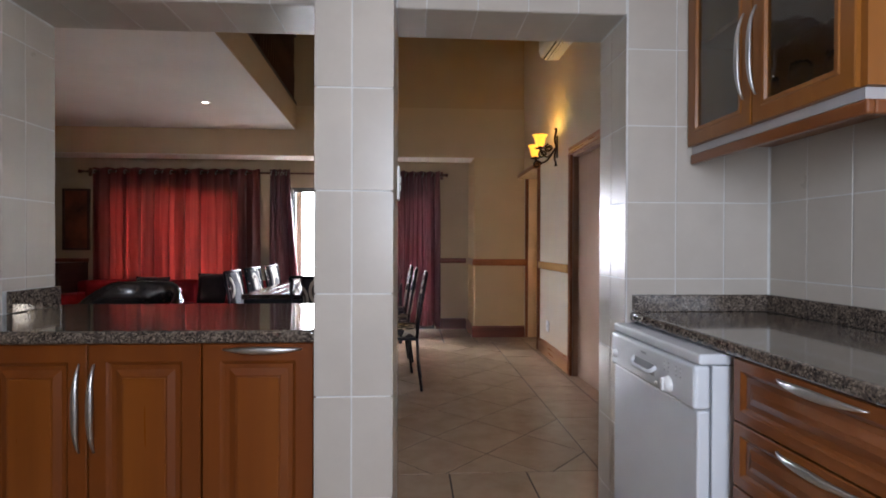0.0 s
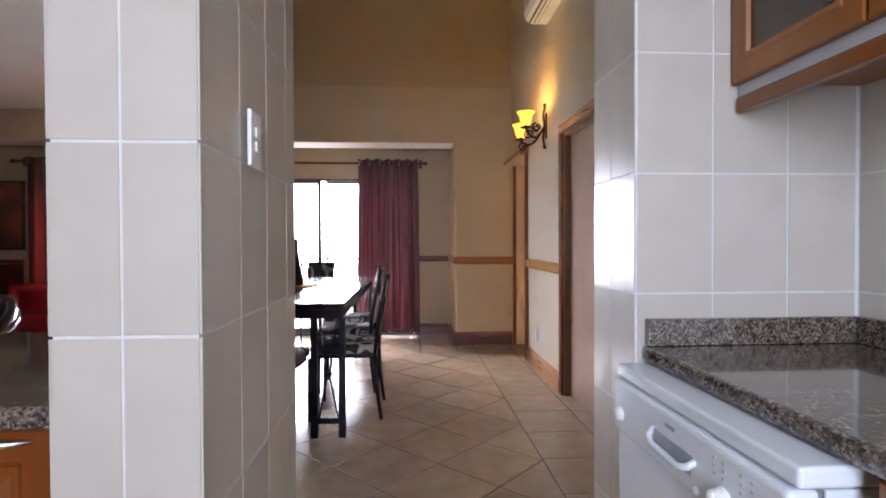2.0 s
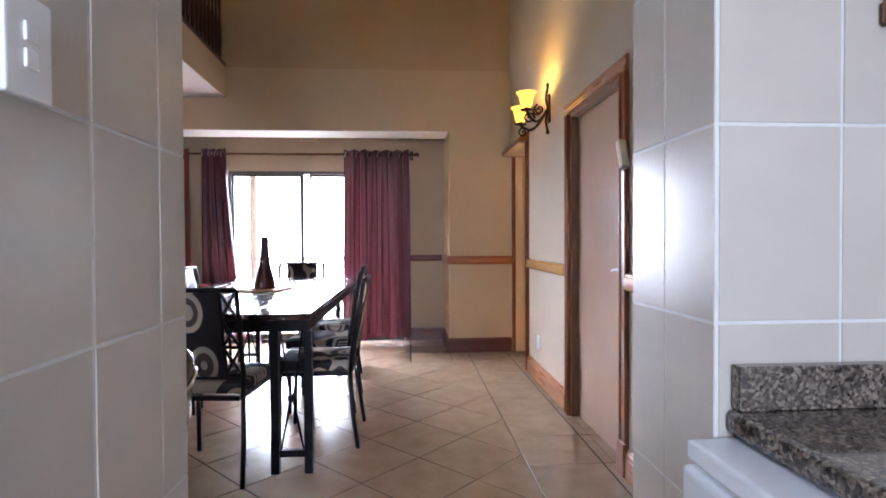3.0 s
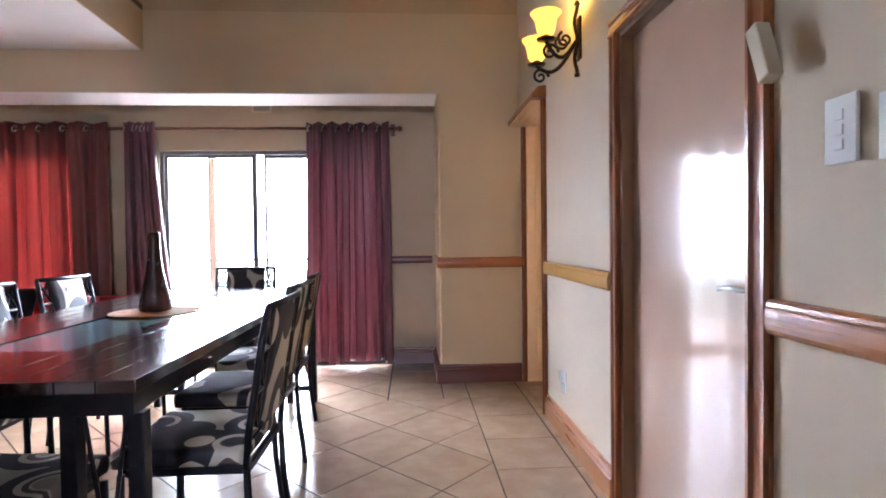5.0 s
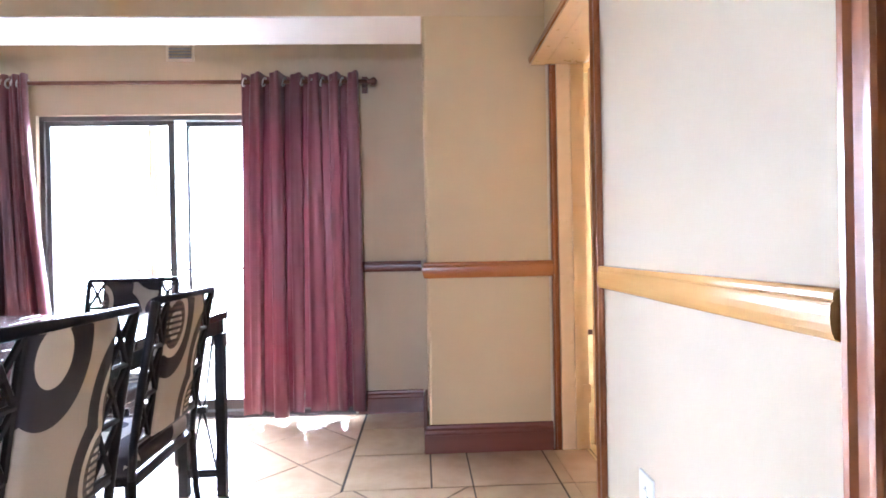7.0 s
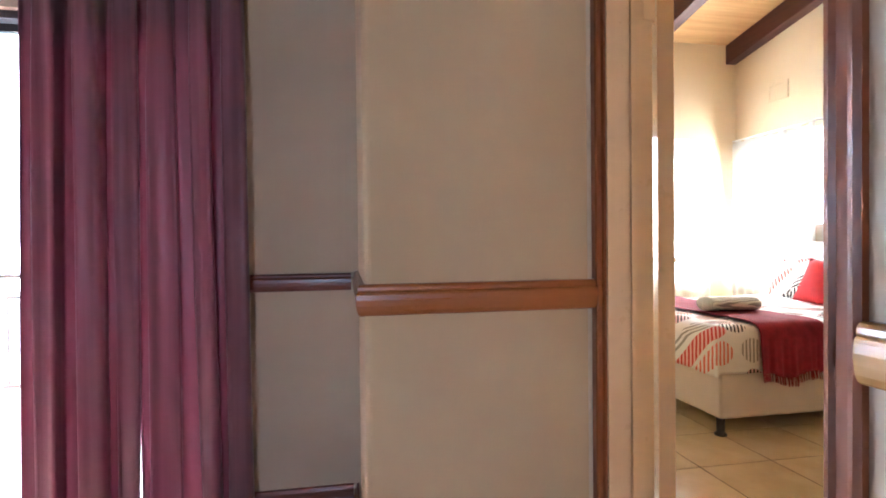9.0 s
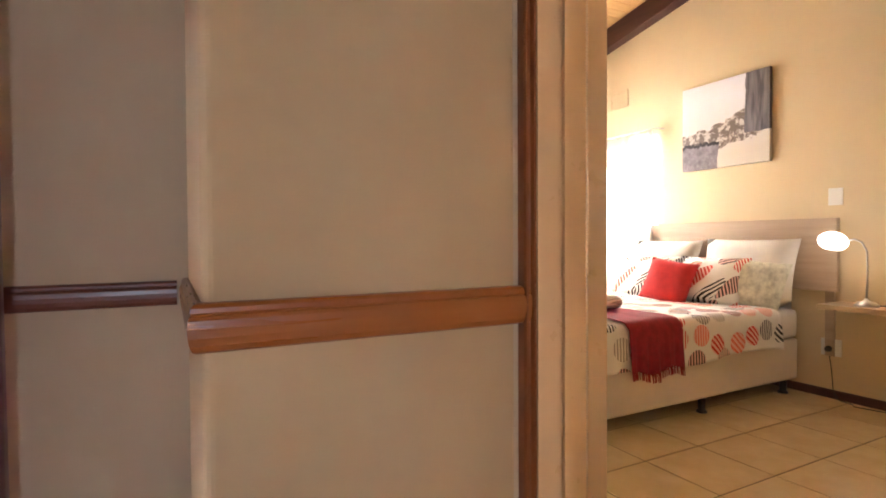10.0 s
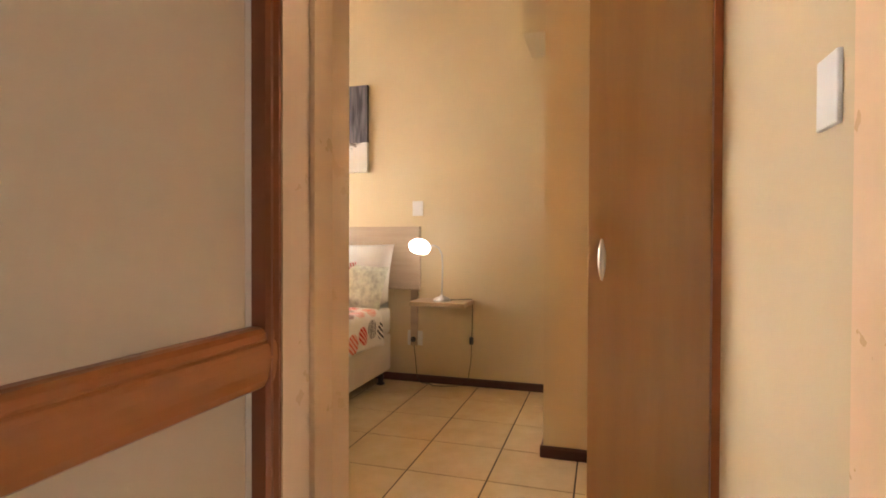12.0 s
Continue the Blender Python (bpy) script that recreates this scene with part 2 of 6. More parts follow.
SHELF = wood("shelf_oak", (0.45, 0.30, 0.16), (0.60, 0.44, 0.26), 0.4, axis=1)
HEADB = wood("headboard_oak", (0.40, 0.29, 0.20), (0.54, 0.42, 0.30), 0.45, axis=1)
DOOR_PAINT = plain("door_paint_peach", (0.56, 0.38, 0.28), 0.14, vary=0.05, scale=3, bump=0.07, fine=26, Coat_Weight=0.5, Coat_Roughness=0.04)
JAMB_PAINT = plain("jamb_paint_peach", (0.82, 0.565, 0.335), 0.3, vary=0.06, Coat_Weight=0.3)
LINING = wood("lining_wood", (0.27, 0.135, 0.075), (0.37, 0.20, 0.115), 0.4, axis=2, scale=0.5)
# Brown trim wood coloured honey to hold the highlight on this rail.
TRIM_LIT = wood("trim_wood_lit", (0.50, 0.25, 0.065), (0.64, 0.36, 0.12), 0.22, axis=1, scale=0.5, coat=0.4)
CREAM_PLASTIC = plain("cream_plastic", (0.70, 0.62, 0.48), 0.4, vary=0.08)
TILE_F = tile_mat("floor_tile", (0.36, 0.245, 0.155), (0.48, 0.35, 0.24), 0.18)
TILE_B = tile_mat("bedroom_tile", (0.60, 0.46, 0.26), (0.72, 0.58, 0.35), 0.25)
TILE_W = tile_mat("wall_tile", (0.49, 0.443, 0.385), (0.56, 0.512, 0.450), 0.28, 5.0, 0.03)
GROUT_F = plain("floor_grout", (0.045, 0.032, 0.024), 0.9, vary=0.25, scale=20)
GROUT_W = plain("wall_grout", (0.66, 0.66, 0.64), 0.8, vary=0.1, scale=20)
GRANITE = granite("granite_brown")
IRON = plain("dark_iron", (0.022, 0.020, 0.024), 0.42, 0.6, vary=0.3, scale=25, bump=0.25)
BRONZE = plain("bronze_iron", (0.05, 0.026, 0.014), 0.4, 0.7, vary=0.4, scale=40, bump=0.3)
ROD = plain("curtain_rod_wood", (0.13, 0.045, 0.025), 0.35, vary=0.2)
STEEL = plain("brushed_steel", (0.60, 0.59, 0.58), 0.38, 1.0, vary=0.06)
CHROME = plain("chrome", (0.75, 0.75, 0.76), 0.08, 1.0, vary=0.03, bump=0.0)
WHITE = plain("white_plastic", (0.78, 0.78, 0.77), 0.35, vary=0.04)
ENAMEL = plain("white_enamel", (0.70, 0.73, 0.76), 0.22, vary=0.03, scale=2, bump=0.02, Coat_Weight=0.3)
STRIP = plain("strip_plastic", (0.42, 0.40, 0.40), 0.35, vary=0.08)
GREY = plain("grey_plastic", (0.30, 0.32, 0.34), 0.4)
BLACK = plain("black_plastic", (0.02, 0.02, 0.02), 0.4)
LEATHER = plain("black_leather", (0.018, 0.014, 0.013), 0.25, vary=0.3, scale=12, bump=0.3, fine=90, Coat_Weight=0.5, Coat_Roughness=0.12)
SOFA = plain("sofa_red", (0.36, 0.015, 0.02), 0.8, vary=0.25, scale=9, bump=0.35, fine=300)
SOFA_BLACK = plain("cushion_black", (0.02, 0.014, 0.016), 0.85, vary=0.3, bump=0.3)
RED = plain("red_cotton", (0.58, 0.03, 0.03), 0.85, vary=0.2, scale=10, bump=0.4, fine=260)
THROW = plain("throw_crimson", (0.28, 0.012, 0.025), 0.9, vary=0.3, scale=20, bump=0.5, fine=220)
LINEN = plain("white_linen", (0.80, 0.77, 0.72), 0.9, vary=0.06, scale=8, bump=0.35, fine=160)
BASE_FAB = plain("bed_base_cream", (0.74, 0.66, 0.56), 0.9, vary=0.05, bump=0.25, fine=220)
FABRIC = fabric_rings("chair_fabric")
QUILT = quilt_print("quilt_print")
FRILL = plain("frilled_cotton_green", (0.74, 0.74, 0.62), 0.9, vary=0.35, scale=22, bump=0.7, fine=40)
CURTAIN = curtain_mat("curtain_plum", (0.125, 0.040, 0.052), (0.26, 0.10, 0.12), 0.32)
CURTAIN_RED = curtain_mat("curtain_red", (0.22, 0.055, 0.050), (0.37, 0.115, 0.095), 0.45)
SHEER = curtain_mat("curtain_white", (0.80, 0.78, 0.72), (0.86, 0.84, 0.80), 0.6)
GLASS = glass_mat("clear_glass")
GLASS_DARK = glass_mat("smoked_glass", (0.74, 0.75, 0.66), 0.03)
# Teal glass with its base colour raised in place of reflected sky.
BLUE = plain("teal_glass_sky_tint", (0.17, 0.34, 0.40), 0.16, vary=0.1, Coat_Weight=0.4, Coat_Roughness=0.1)
ORANGE = plain("woven_mat_orange", (0.55, 0.20, 0.05), 0.8, vary=0.3, scale=30, bump=0.6, fine=120)
VASE = plain("vase_glaze", (0.07, 0.018, 0.016), 0.25, vary=0.4, scale=9, Coat_Weight=0.4)
SHADE = glow_mat("amber_glass_lit", (1.0, 0.52, 0.05), 0.75)
BULB = glow_mat("lit_glass", (1.0, 0.93, 0.80), 6.0)
LAMP_GLASS = glow_mat("lamp_opal_glass", (1.0, 0.93, 0.82), 1.3)
FRAME_DK = plain("window_frame_dark", (0.09, 0.075, 0.07), 0.4, vary=0.2)
POST = wood("balcony_post", (0.13, 0.085, 0.065), (0.20, 0.14, 0.11), 0.6)
CONCRETE = plain("balcony_concrete", (0.55, 0.50, 0.44), 0.8, vary=0.2, scale=4, bump=0.3)
LEAF = plain("foliage", (0.07, 0.11, 0.035), 0.7, vary=0.4, scale=3)
SKYBACK = glow_mat("bright_haze", (0.84, 0.92, 1.0), 24.0)

# ---- mesh helpers ----


def bm_box(bm, x0, y0, z0, x1, y1, z1, bevel=0.0, m=None):
    v = [bm.verts.new((x, y, z)) for x in (x0, x1) for y in (y0, y1) for z in (z0, z1)]
    fs = [bm.faces.new([v[i] for i in q]) for q in ((0, 1, 3, 2), (4, 6, 7, 5), (0, 4, 5, 1), (2, 3, 7, 6), (0, 2, 6, 4), (1, 5, 7, 3))]
    if bevel:
        es = {e for f in fs for e in f.edges}
        r = bmesh.ops.bevel(bm, geom=list(es), offset=bevel, segments=2, affect='EDGES', profile=0.6)
        v = list({w for f in r["faces"] for w in f.verts} | {w for w in v if w.is_valid})
    if m is not None:
        bmesh.ops.transform(bm, matrix=m, verts=v)
    return v


def boxes(*args, bevel=0.0):
    bm = bmesh.new()
    for a in args:
        bm_box(bm, *a, bevel=bevel)
    return bm


def tube(bm, pts, r, n=8, r_end=None):
    """A round bar along a line of points."""
    pts = [Vector(p) for p in pts]
    rings, side = [], None
    for i, p in enumerate(pts):
        d = (pts[min(i + 1, len(pts) - 1)] - pts[max(i - 1, 0)]).normalized()
        if side is None:
            side = d.orthogonal().normalized()
        side = (side - d * side.dot(d)).normalized()
        up = d.cross(side)
        rr = r if r_end is None else r + (r_end - r) * i / (len(pts) - 1)
        rings.append([bm.verts.new(p + rr * (math.cos(a) * side + math.sin(a) * up)) for a in (2 * math.pi * k / n for k in range(n))])
    for a, b in zip(rings, rings[1:]):
        for k in range(n):
            bm.faces.new((a[k], a[(k + 1) % n], b[(k + 1) % n], b[k]))
    bm.faces.new(rings[0][::-1])
    bm.faces.new(rings[-1])


def lathe(bm, profile, c=(0, 0, 0), n=24, m=None):
    """A turned shape round z from (radius, height) pairs."""
    rings, made = [], []
    for r, z in profile:
        ring = [bm.verts.new((c[0] + r * math.cos(2 * math.pi * k / n), c[1] + r * math.sin(2 * math.pi * k / n), c[2] + z)) for k in range(n)] if r > 1e-5 else [bm.verts.new((c[0], c[1], c[2] + z))]
        rings.append(ring)
        made += ring
    for a, b in zip(rings, rings[1:]):
        for k in range(n):
            q = [a[k % len(a)], a[(k + 1) % len(a)], b[(k + 1) % len(b)], b[k % len(b)]]
            q = list(dict.fromkeys(q))
            if len(q) > 2:
                bm.faces.new(q)
    if m is not None:
        bmesh.ops.transform(bm, matrix=m, verts=made)


def extrude(bm, prof, o, u, v, l, mitre=0):
    """A moulding: the outline prof, in the directions u and v from o, run along l; mitre 1 cuts its start for an outer corner."""
    o, u, v, l = Vector(o), Vector(u), Vector(v), Vector(l)
    a = [bm.verts.new(o + p * u + q * v - mitre * p * l.normalized()) for p, q in prof]
    b = [bm.verts.new(o + p * u + q * v + l) for p, q in prof]
    k = len(prof)
    for i in range(k):
        bm.faces.new((a[i], a[(i + 1) % k], b[(i + 1) % k], b[i]))
    bm.faces.new(a[::-1])
    bm.faces.new(b)


def panel(bm, m, w, h, t=0.02, stile=0.065):
    """A framed, raised panel in local x, z with its face towards local -y."""
    loops = [(0, 0), (0, t - 0.003), (0.003, t), (stile - 0.012, t), (stile - 0.006, t - 0.004), (stile, t - 0.010), (stile + 0.014, t - 0.010), (stile + 0.034, t - 0.002), (stile + 0.036, t - 0.002)]
    rows = []
    for i, d in loops:
        rows.append([bm.verts.new(m @ Vector(p)) for p in ((i, -d, i), (w - i, -d, i), (w - i, -d, h - i), (i, -d, h - i))])
    for a, b in zip(rows, rows[1:]):
        for k in range(4):
            bm.faces.new((a[k], a[(k + 1) % 4], b[(k + 1) % 4], b[k]))
    bm.faces.new(rows[-1])
    bm.faces.new(rows[0][::-1])


def raised_field(m, w, h, t=0.02, inset=0.104):
    """The proud centre of a framed door, to be set on panel()."""
    bm = bmesh.new()
    bm_box(bm, inset, -t - 0.001, inset, w - inset, -t + 0.004, h - inset, bevel=0.003, m=m)
    return bm


def mesh_ob(name, bm, material, smooth=False):
    bmesh.ops.recalc_face_normals(bm, faces=bm.faces[:])
    me = bpy.data.meshes.new(name)
    bm.to_mesh(me)
    bm.free()
    if material:
        me.materials.append(material)
    if smooth:
        me.polygons.foreach_set("use_smooth", [True] * len(me.polygons))
    return new(name, me)


def part(name, bm, material, parent, label="", smooth=False):
    """One mesh under a thing or a part, modelled in the world's coordinates."""
    ob = mesh_ob(name, bm, material, smooth)
    ob.parent = parent
    ob.matrix_parent_inverse = parent.matrix_basis.inverted() if parent.parent is None else Matrix()
    return tagged(ob, label)


def thing(name, label, category, at=(0, 0, 0), group="", kind=""):
    ob = new(name)
    ob.empty_display_size = 0.1
    ob.matrix_basis = Matrix.Translation(at)
    return tagged(ob, label, category, group, kind)


def solid(name, bm, material, label, category, group="", kind="", smooth=False):
    return tagged(mesh_ob(name, bm, material, smooth), label, category, group, kind)


def structure(name, bm, material, label, category="wall"):
    return solid(name, bm, material, label, category, kind="structure")


def soften(ob, width=0.006, seg=2):
    md = ob.modifiers.new("edge", 'BEVEL')
    md.width, md.segments, md.limit_method = width, seg, 'ANGLE'
    return ob

# ---- structure: living room, kitchen, bedroom ----
XW, XI = 1.93, 2.11          # wall between living room and bedroom
YK, YL = 2.745, 3.03         # wall between kitchen and living room
YP, YB = 7.53, 8.25          # pier and beam face, window wall
XH, YF = 5.37, 11.07         # bedroom headboard wall, far wall
D1 = (4.59, 5.45, 2.04)      # closed door: near, far, top
D2 = (6.72, 7.505, 2.10)     # open door: near, far, top

structure("floor_slab", boxes((-4.75, -1.9, -0.2, 2.11, 8.4, -0.003), (2.11, 6.1, -0.2, 5.6, 11.6, -0.003)), GROUT_F, "dark brown grout bed under the floor tiles", "floor")
structure("wall_east", boxes((XW, YL, 0, XI, D1[0], 2.9), (XW, D1[0], D1[2], XI, D1[1], 2.9), (XW, D1[1], 0, XI, D2[0], 2.9),
                             (XW, D2[0], D2[2], XI, D2[1] + 0.025, 2.9), (XW, D2[1] + 0.025, 0, XI, YF + 0.15, 2.9), (XW, YL, 2.9, XI, YF + 0.15, 5.0)), WALL_LOW, "cream painted plaster wall with two doorways", "wall")
soften(structure("wall_pier", boxes((1.266, YP, 0, 1.945, YB, 2.39)), WALL_PIER, "cream plaster pier beside the curtained doors, warm light put into its paint", "pier"), 0.02, 4)
structure("beam_bulkhead", boxes((-4.6, YP - 0.004, 2.352, XW, 7.90, 2.99)), WALL_BEAM, "tan bulkhead beam across the window wall, caught light put into its paint", "beam")
structure("ceiling_soffit", boxes((-4.6, YP + 0.002, 2.345, 1.258, 7.90, 2.352)), CEIL, "white painted soffit under the bulkhead beam", "ceiling")
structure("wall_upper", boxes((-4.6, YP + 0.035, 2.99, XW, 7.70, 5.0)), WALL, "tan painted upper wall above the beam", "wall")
structure("ceiling_alcove", boxes((-4.6, 7.90, 2.66, XW, YB, 2.74)), CEIL, "white painted alcove ceiling behind the beam", "ceiling")
DX0, DX1, DZ = -1.27, 0.78, 2.02
WX0, WX1, WZ0 = -3.72, -1.98, 0.06
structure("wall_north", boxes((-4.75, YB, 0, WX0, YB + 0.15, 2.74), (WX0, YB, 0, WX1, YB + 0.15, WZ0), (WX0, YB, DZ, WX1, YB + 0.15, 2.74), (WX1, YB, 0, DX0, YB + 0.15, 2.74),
                              (DX0, YB, DZ, DX1, YB + 0.15, 2.74), (DX1, YB, 0, XW, YB + 0.15, 2.74)), WALL_NORTH, "cream window wall behind the curtains, shade put into its paint", "wall")
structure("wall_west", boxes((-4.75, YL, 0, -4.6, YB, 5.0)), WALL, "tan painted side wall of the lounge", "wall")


def loft_slab(z0, z1, inset, wide=None):
    """A slab whose free edge runs slightly askew."""
    bm = bmesh.new()
    v = bm_box(bm, -4.6 if wide is None else -1.03 - wide, YL, z0, -1.03, YP, z1)
    for w in v:
        if w.co.x > -1.04 or wide is not None:
            w.co.x += 0.038 * (YP - w.co.y) - inset
    return bm


structure("ceiling_lounge", loft_slab(2.68, 2.75, 0.012), CEIL, "white painted lounge ceiling under the loft", "ceiling")
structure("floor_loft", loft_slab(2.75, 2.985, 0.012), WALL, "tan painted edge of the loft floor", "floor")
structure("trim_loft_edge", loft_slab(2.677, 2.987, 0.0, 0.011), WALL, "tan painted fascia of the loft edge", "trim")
structure("ceiling_high", boxes((-4.75, YL - 0.2, 5.0, XI, 7.8, 5.1)), CEIL, "white painted high ceiling over the dining space", "ceiling")

# kitchen shell
XO, XHL, ZH = 1.30, -1.07, 2.12   # doorway edge, hatch edge, head height
structure("wall_kitchen", boxes((XO, YK, 0, 2.11, YL, 5.0), (XHL - 1.4, YK, 0, XHL, YL, 5.0), (XHL, YK, ZH, XO, YL, 5.0), (XHL, YK, 0, 0.15, YL, 0.60), (-4.75, YK, 0, XHL - 1.4, YL, 5.0)), GROUT_W, "pale grouted kitchen wall with a doorway and a serving hatch", "wall")
structure("wall_pillar", boxes((0.155, 2.335, 0, 0.385, YK, 2.62), (0.155, YK, 0, 0.385, 3.05, ZH)), GROUT_W, "pale grouted pillar between hatch and doorway", "pillar")
structure("wall_kitchen_east", boxes((1.90, -1.75, 0, 2.05, YK, 2.7)), GROUT_W, "pale grouted kitchen wall behind the counter", "wall")
structure("wall_kitchen_west", boxes((-2.55, -1.75, 0, -2.4, YK, 2.7)), WALL_LOW, "cream painted kitchen wall", "wall")
# Unseen wall; its distance and opening are chosen for the kitchen light.
structure("wall_kitchen_south", boxes((-2.55, -0.47, 0, 0.25, -0.32, 2.7), (1.15, -0.47, 0, 1.90, -0.32, 2.7), (0.25, -0.47, 0, 1.15, -0.32, 1.05), (0.25, -0.47, 2.2, 1.15, -0.32, 2.7)), WALL_LOW, "unseen cream kitchen wall, its window opening placed to balance the light", "wall")
structure("ceiling_kitchen", boxes((-2.55, -1.9, 2.62, 2.05, YK, 2.7)), CEIL, "white painted kitchen ceiling", "ceiling")

# bedroom shell
BW = (10.02, 10.98, 0.75, 2.14)
FW = (3.75, 4.96, 0.75, 2.14)


def roof_z(y):
    return 3.22 + 0.18 * (YF - y)


structure("wall_headboard", boxes((XH, 6.1, 0, XH + 0.16, BW[0], 4.3), (XH, BW[0], 0, XH + 0.16, BW[1], BW[2]), (XH, BW[0], BW[3], XH + 0.16, BW[1], 4.3), (XH, BW[1], 0, XH + 0.16, YF + 0.16, 4.3)), WALL_BED, "warm cream painted bedroom wall behind the bed", "wall")
structure("wall_bedroom_far", boxes((XI, YF, 0, FW[0], YF + 0.16, 4.3), (FW[0], YF, 0, FW[1], YF + 0.16, FW[2]), (FW[0], YF, FW[3], FW[1], YF + 0.16, 4.3), (FW[1], YF, 0, XH, YF + 0.16, 4.3)), WALL_BED, "warm cream painted bedroom end wall with a window", "wall")
structure("wall_bedroom_near", boxes((XI, 6.54, 0, 3.19, 6.69, 4.3), (3.19, 6.1, 0, XH, 6.25, 4.3)), WALL_BED, "warm cream painted bedroom wall", "wall")
structure("wall_bedroom_inner", boxes((XI, D2[1] + 0.06, 0, XI + 0.012, YF, 4.3), (XI, D2[0] - 0.05, D2[2] + 0.06, XI + 0.012, D2[1] + 0.06, 4.3)), WALL_BED, "warm cream paint on the inner bedroom wall", "wall")
structure("wall_stub", boxes((4.145, 6.25, 0, 4.29, 7.35, 4.3)), WALL_BED, "warm cream painted wall end beside the wardrobe", "wall")
structure("beam_dressing", boxes((4.88, 6.25, 2.565, XH, 7.58, 4.3)), WALL_BED, "warm cream painted boxed beam beside the dressing recess", "beam")
bm = bmesh.new()
y = 6.1
while y < YF:
    y1 = min(y + 0.098, YF)
    z0, z1 = roof_z(y), roof_z(y1)
    a = [(XI, y, z0), (XH, y, z0), (XH, y1, z1), (XI, y1, z1)]
    lo = [bm.verts.new(p) for p in a]
    hi = [bm.verts.new((p[0], p[1], p[2] + 0.02)) for p in a]
    bm.faces.new(lo)
    bm.faces.new(hi[::-1])
    for k in range(4):
        bm.faces.new((lo[k], lo[(k + 1) % 4], hi[(k + 1) % 4], hi[k]))
    y += 0.102
structure("ceiling_bedroom", bm, PINE, "varnished pine board ceiling, sloping", "ceiling")
for bx in (3.02, 4.24, XH - 0.06):
    bm = bmesh.new()
    v = bm_box(bm, bx - 0.06, 6.25, 0, bx + 0.06, YF, 0.2)
    for w in v:
        w.co.z += roof_z(w.co.y) - 0.205
    soften(solid("roof_beam", bm, BEAM, "dark stained timber roof beam under pine boards", "beam", "bedroom roof beams", "structure"))

# mouldings
RAIL = [(0, 0), (0.016, 0), (0.022, 0.004), (0.0265, 0.014), (0.029, 0.028), (0.030, 0.044), (0.029, 0.058), (0.027, 0.064), (0.0235, 0.067), (0.025, 0.071), (0.024, 0.079), (0.019, 0.085), (0.012, 0.087), (0, 0.087)]
SKIRT = [(0, 0), (0.022, 0), (0.022, 0.098), (0.018, 0.106), (0.018, 0.122), (0.011, 0.132), (0.009, 0.146), (0, 0.150)]
ARCH = [(0, 0), (0, 0.020), (0.006, 0.026), (0.018, 0.026), (0.026, 0.018), (0.050, 0.015), (0.060, 0.022), (0.072, 0.022), (0.080, 0.012), (0.080, 0)]
ZR = 0.94
RAIL_LOW = [(p, q * 0.80) for p, q in RAIL]


def moulding(name, prof, runs, material, label, category="trim"):
    bm = bmesh.new()
    for o, u, l, *mitre in runs:
        extrude(bm, prof, o, u, (0, 0, 1), l, mitre[0] if mitre else 0)
    return structure(name, bm, material, label, category)


moulding("trim_rail_east_near", RAIL, [((XW, YL, ZR), (-1, 0, 0), (0, D1[0] - 0.085 - YL, 0))], TRIM_Y, "moulded brown wooden chair rail beside the closed door")
moulding("trim_rail_east", RAIL, [((XW, D1[1] + 0.085, ZR), (-1, 0, 0), (0, D2[0] - 0.052 - D1[1] - 0.085, 0))], TRIM_LIT, "moulded brown wooden chair rail between the doors, its honey highlight painted in")
moulding("trim_rail_pier", RAIL, [((1.272, YP, ZR), (0, -1, 0), (1.962 - 1.272, 0, 0), 1)], TRIM_X, "moulded brown wooden chair rail across the pier")
moulding("trim_rail_pier_side", RAIL, [((1.272, YP, ZR), (-1, 0, 0), (0, YB - YP, 0), 1)], TRIM_Y, "moulded brown wooden chair rail round the pier's side")
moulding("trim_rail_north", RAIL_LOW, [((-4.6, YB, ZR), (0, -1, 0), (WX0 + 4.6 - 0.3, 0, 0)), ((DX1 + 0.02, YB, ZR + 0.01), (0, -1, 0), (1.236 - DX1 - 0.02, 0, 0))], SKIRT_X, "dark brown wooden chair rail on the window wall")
moulding("trim_rail_west", RAIL, [((-4.6, YL, ZR), (1, 0, 0), (0, YB - 0.03 - YL, 0))], TRIM_Y, "dark brown wooden chair rail on the side wall")
moulding("baseboard_east_near", SKIRT, [((XW, YL, 0), (-1, 0, 0), (0, D1[0] - 0.085 - YL, 0))], TRIM_Y, "moulded brown wooden skirting", "skirting")
moulding("baseboard_east", SKIRT, [((XW, D1[1] + 0.085, 0), (-1, 0, 0), (0, D2[0] - 0.052 - D1[1] - 0.085, 0))], TRIM_Y, "moulded honey brown wooden skirting", "skirting")
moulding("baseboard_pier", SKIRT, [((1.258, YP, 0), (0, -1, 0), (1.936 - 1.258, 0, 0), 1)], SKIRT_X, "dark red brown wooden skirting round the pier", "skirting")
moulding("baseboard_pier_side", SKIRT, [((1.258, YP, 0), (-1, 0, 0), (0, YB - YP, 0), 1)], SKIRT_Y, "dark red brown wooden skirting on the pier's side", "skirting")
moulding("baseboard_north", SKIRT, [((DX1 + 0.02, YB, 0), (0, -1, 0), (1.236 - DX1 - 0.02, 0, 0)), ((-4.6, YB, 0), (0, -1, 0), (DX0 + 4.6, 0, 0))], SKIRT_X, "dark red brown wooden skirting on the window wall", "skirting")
moulding("baseboard_south", SKIRT, [((XO, YL, 0), (0, 1, 0), (XW - 0.024 - XO, 0, 0))], TRIM_X, "moulded brown wooden skirting beside the kitchen doorway", "skirting")
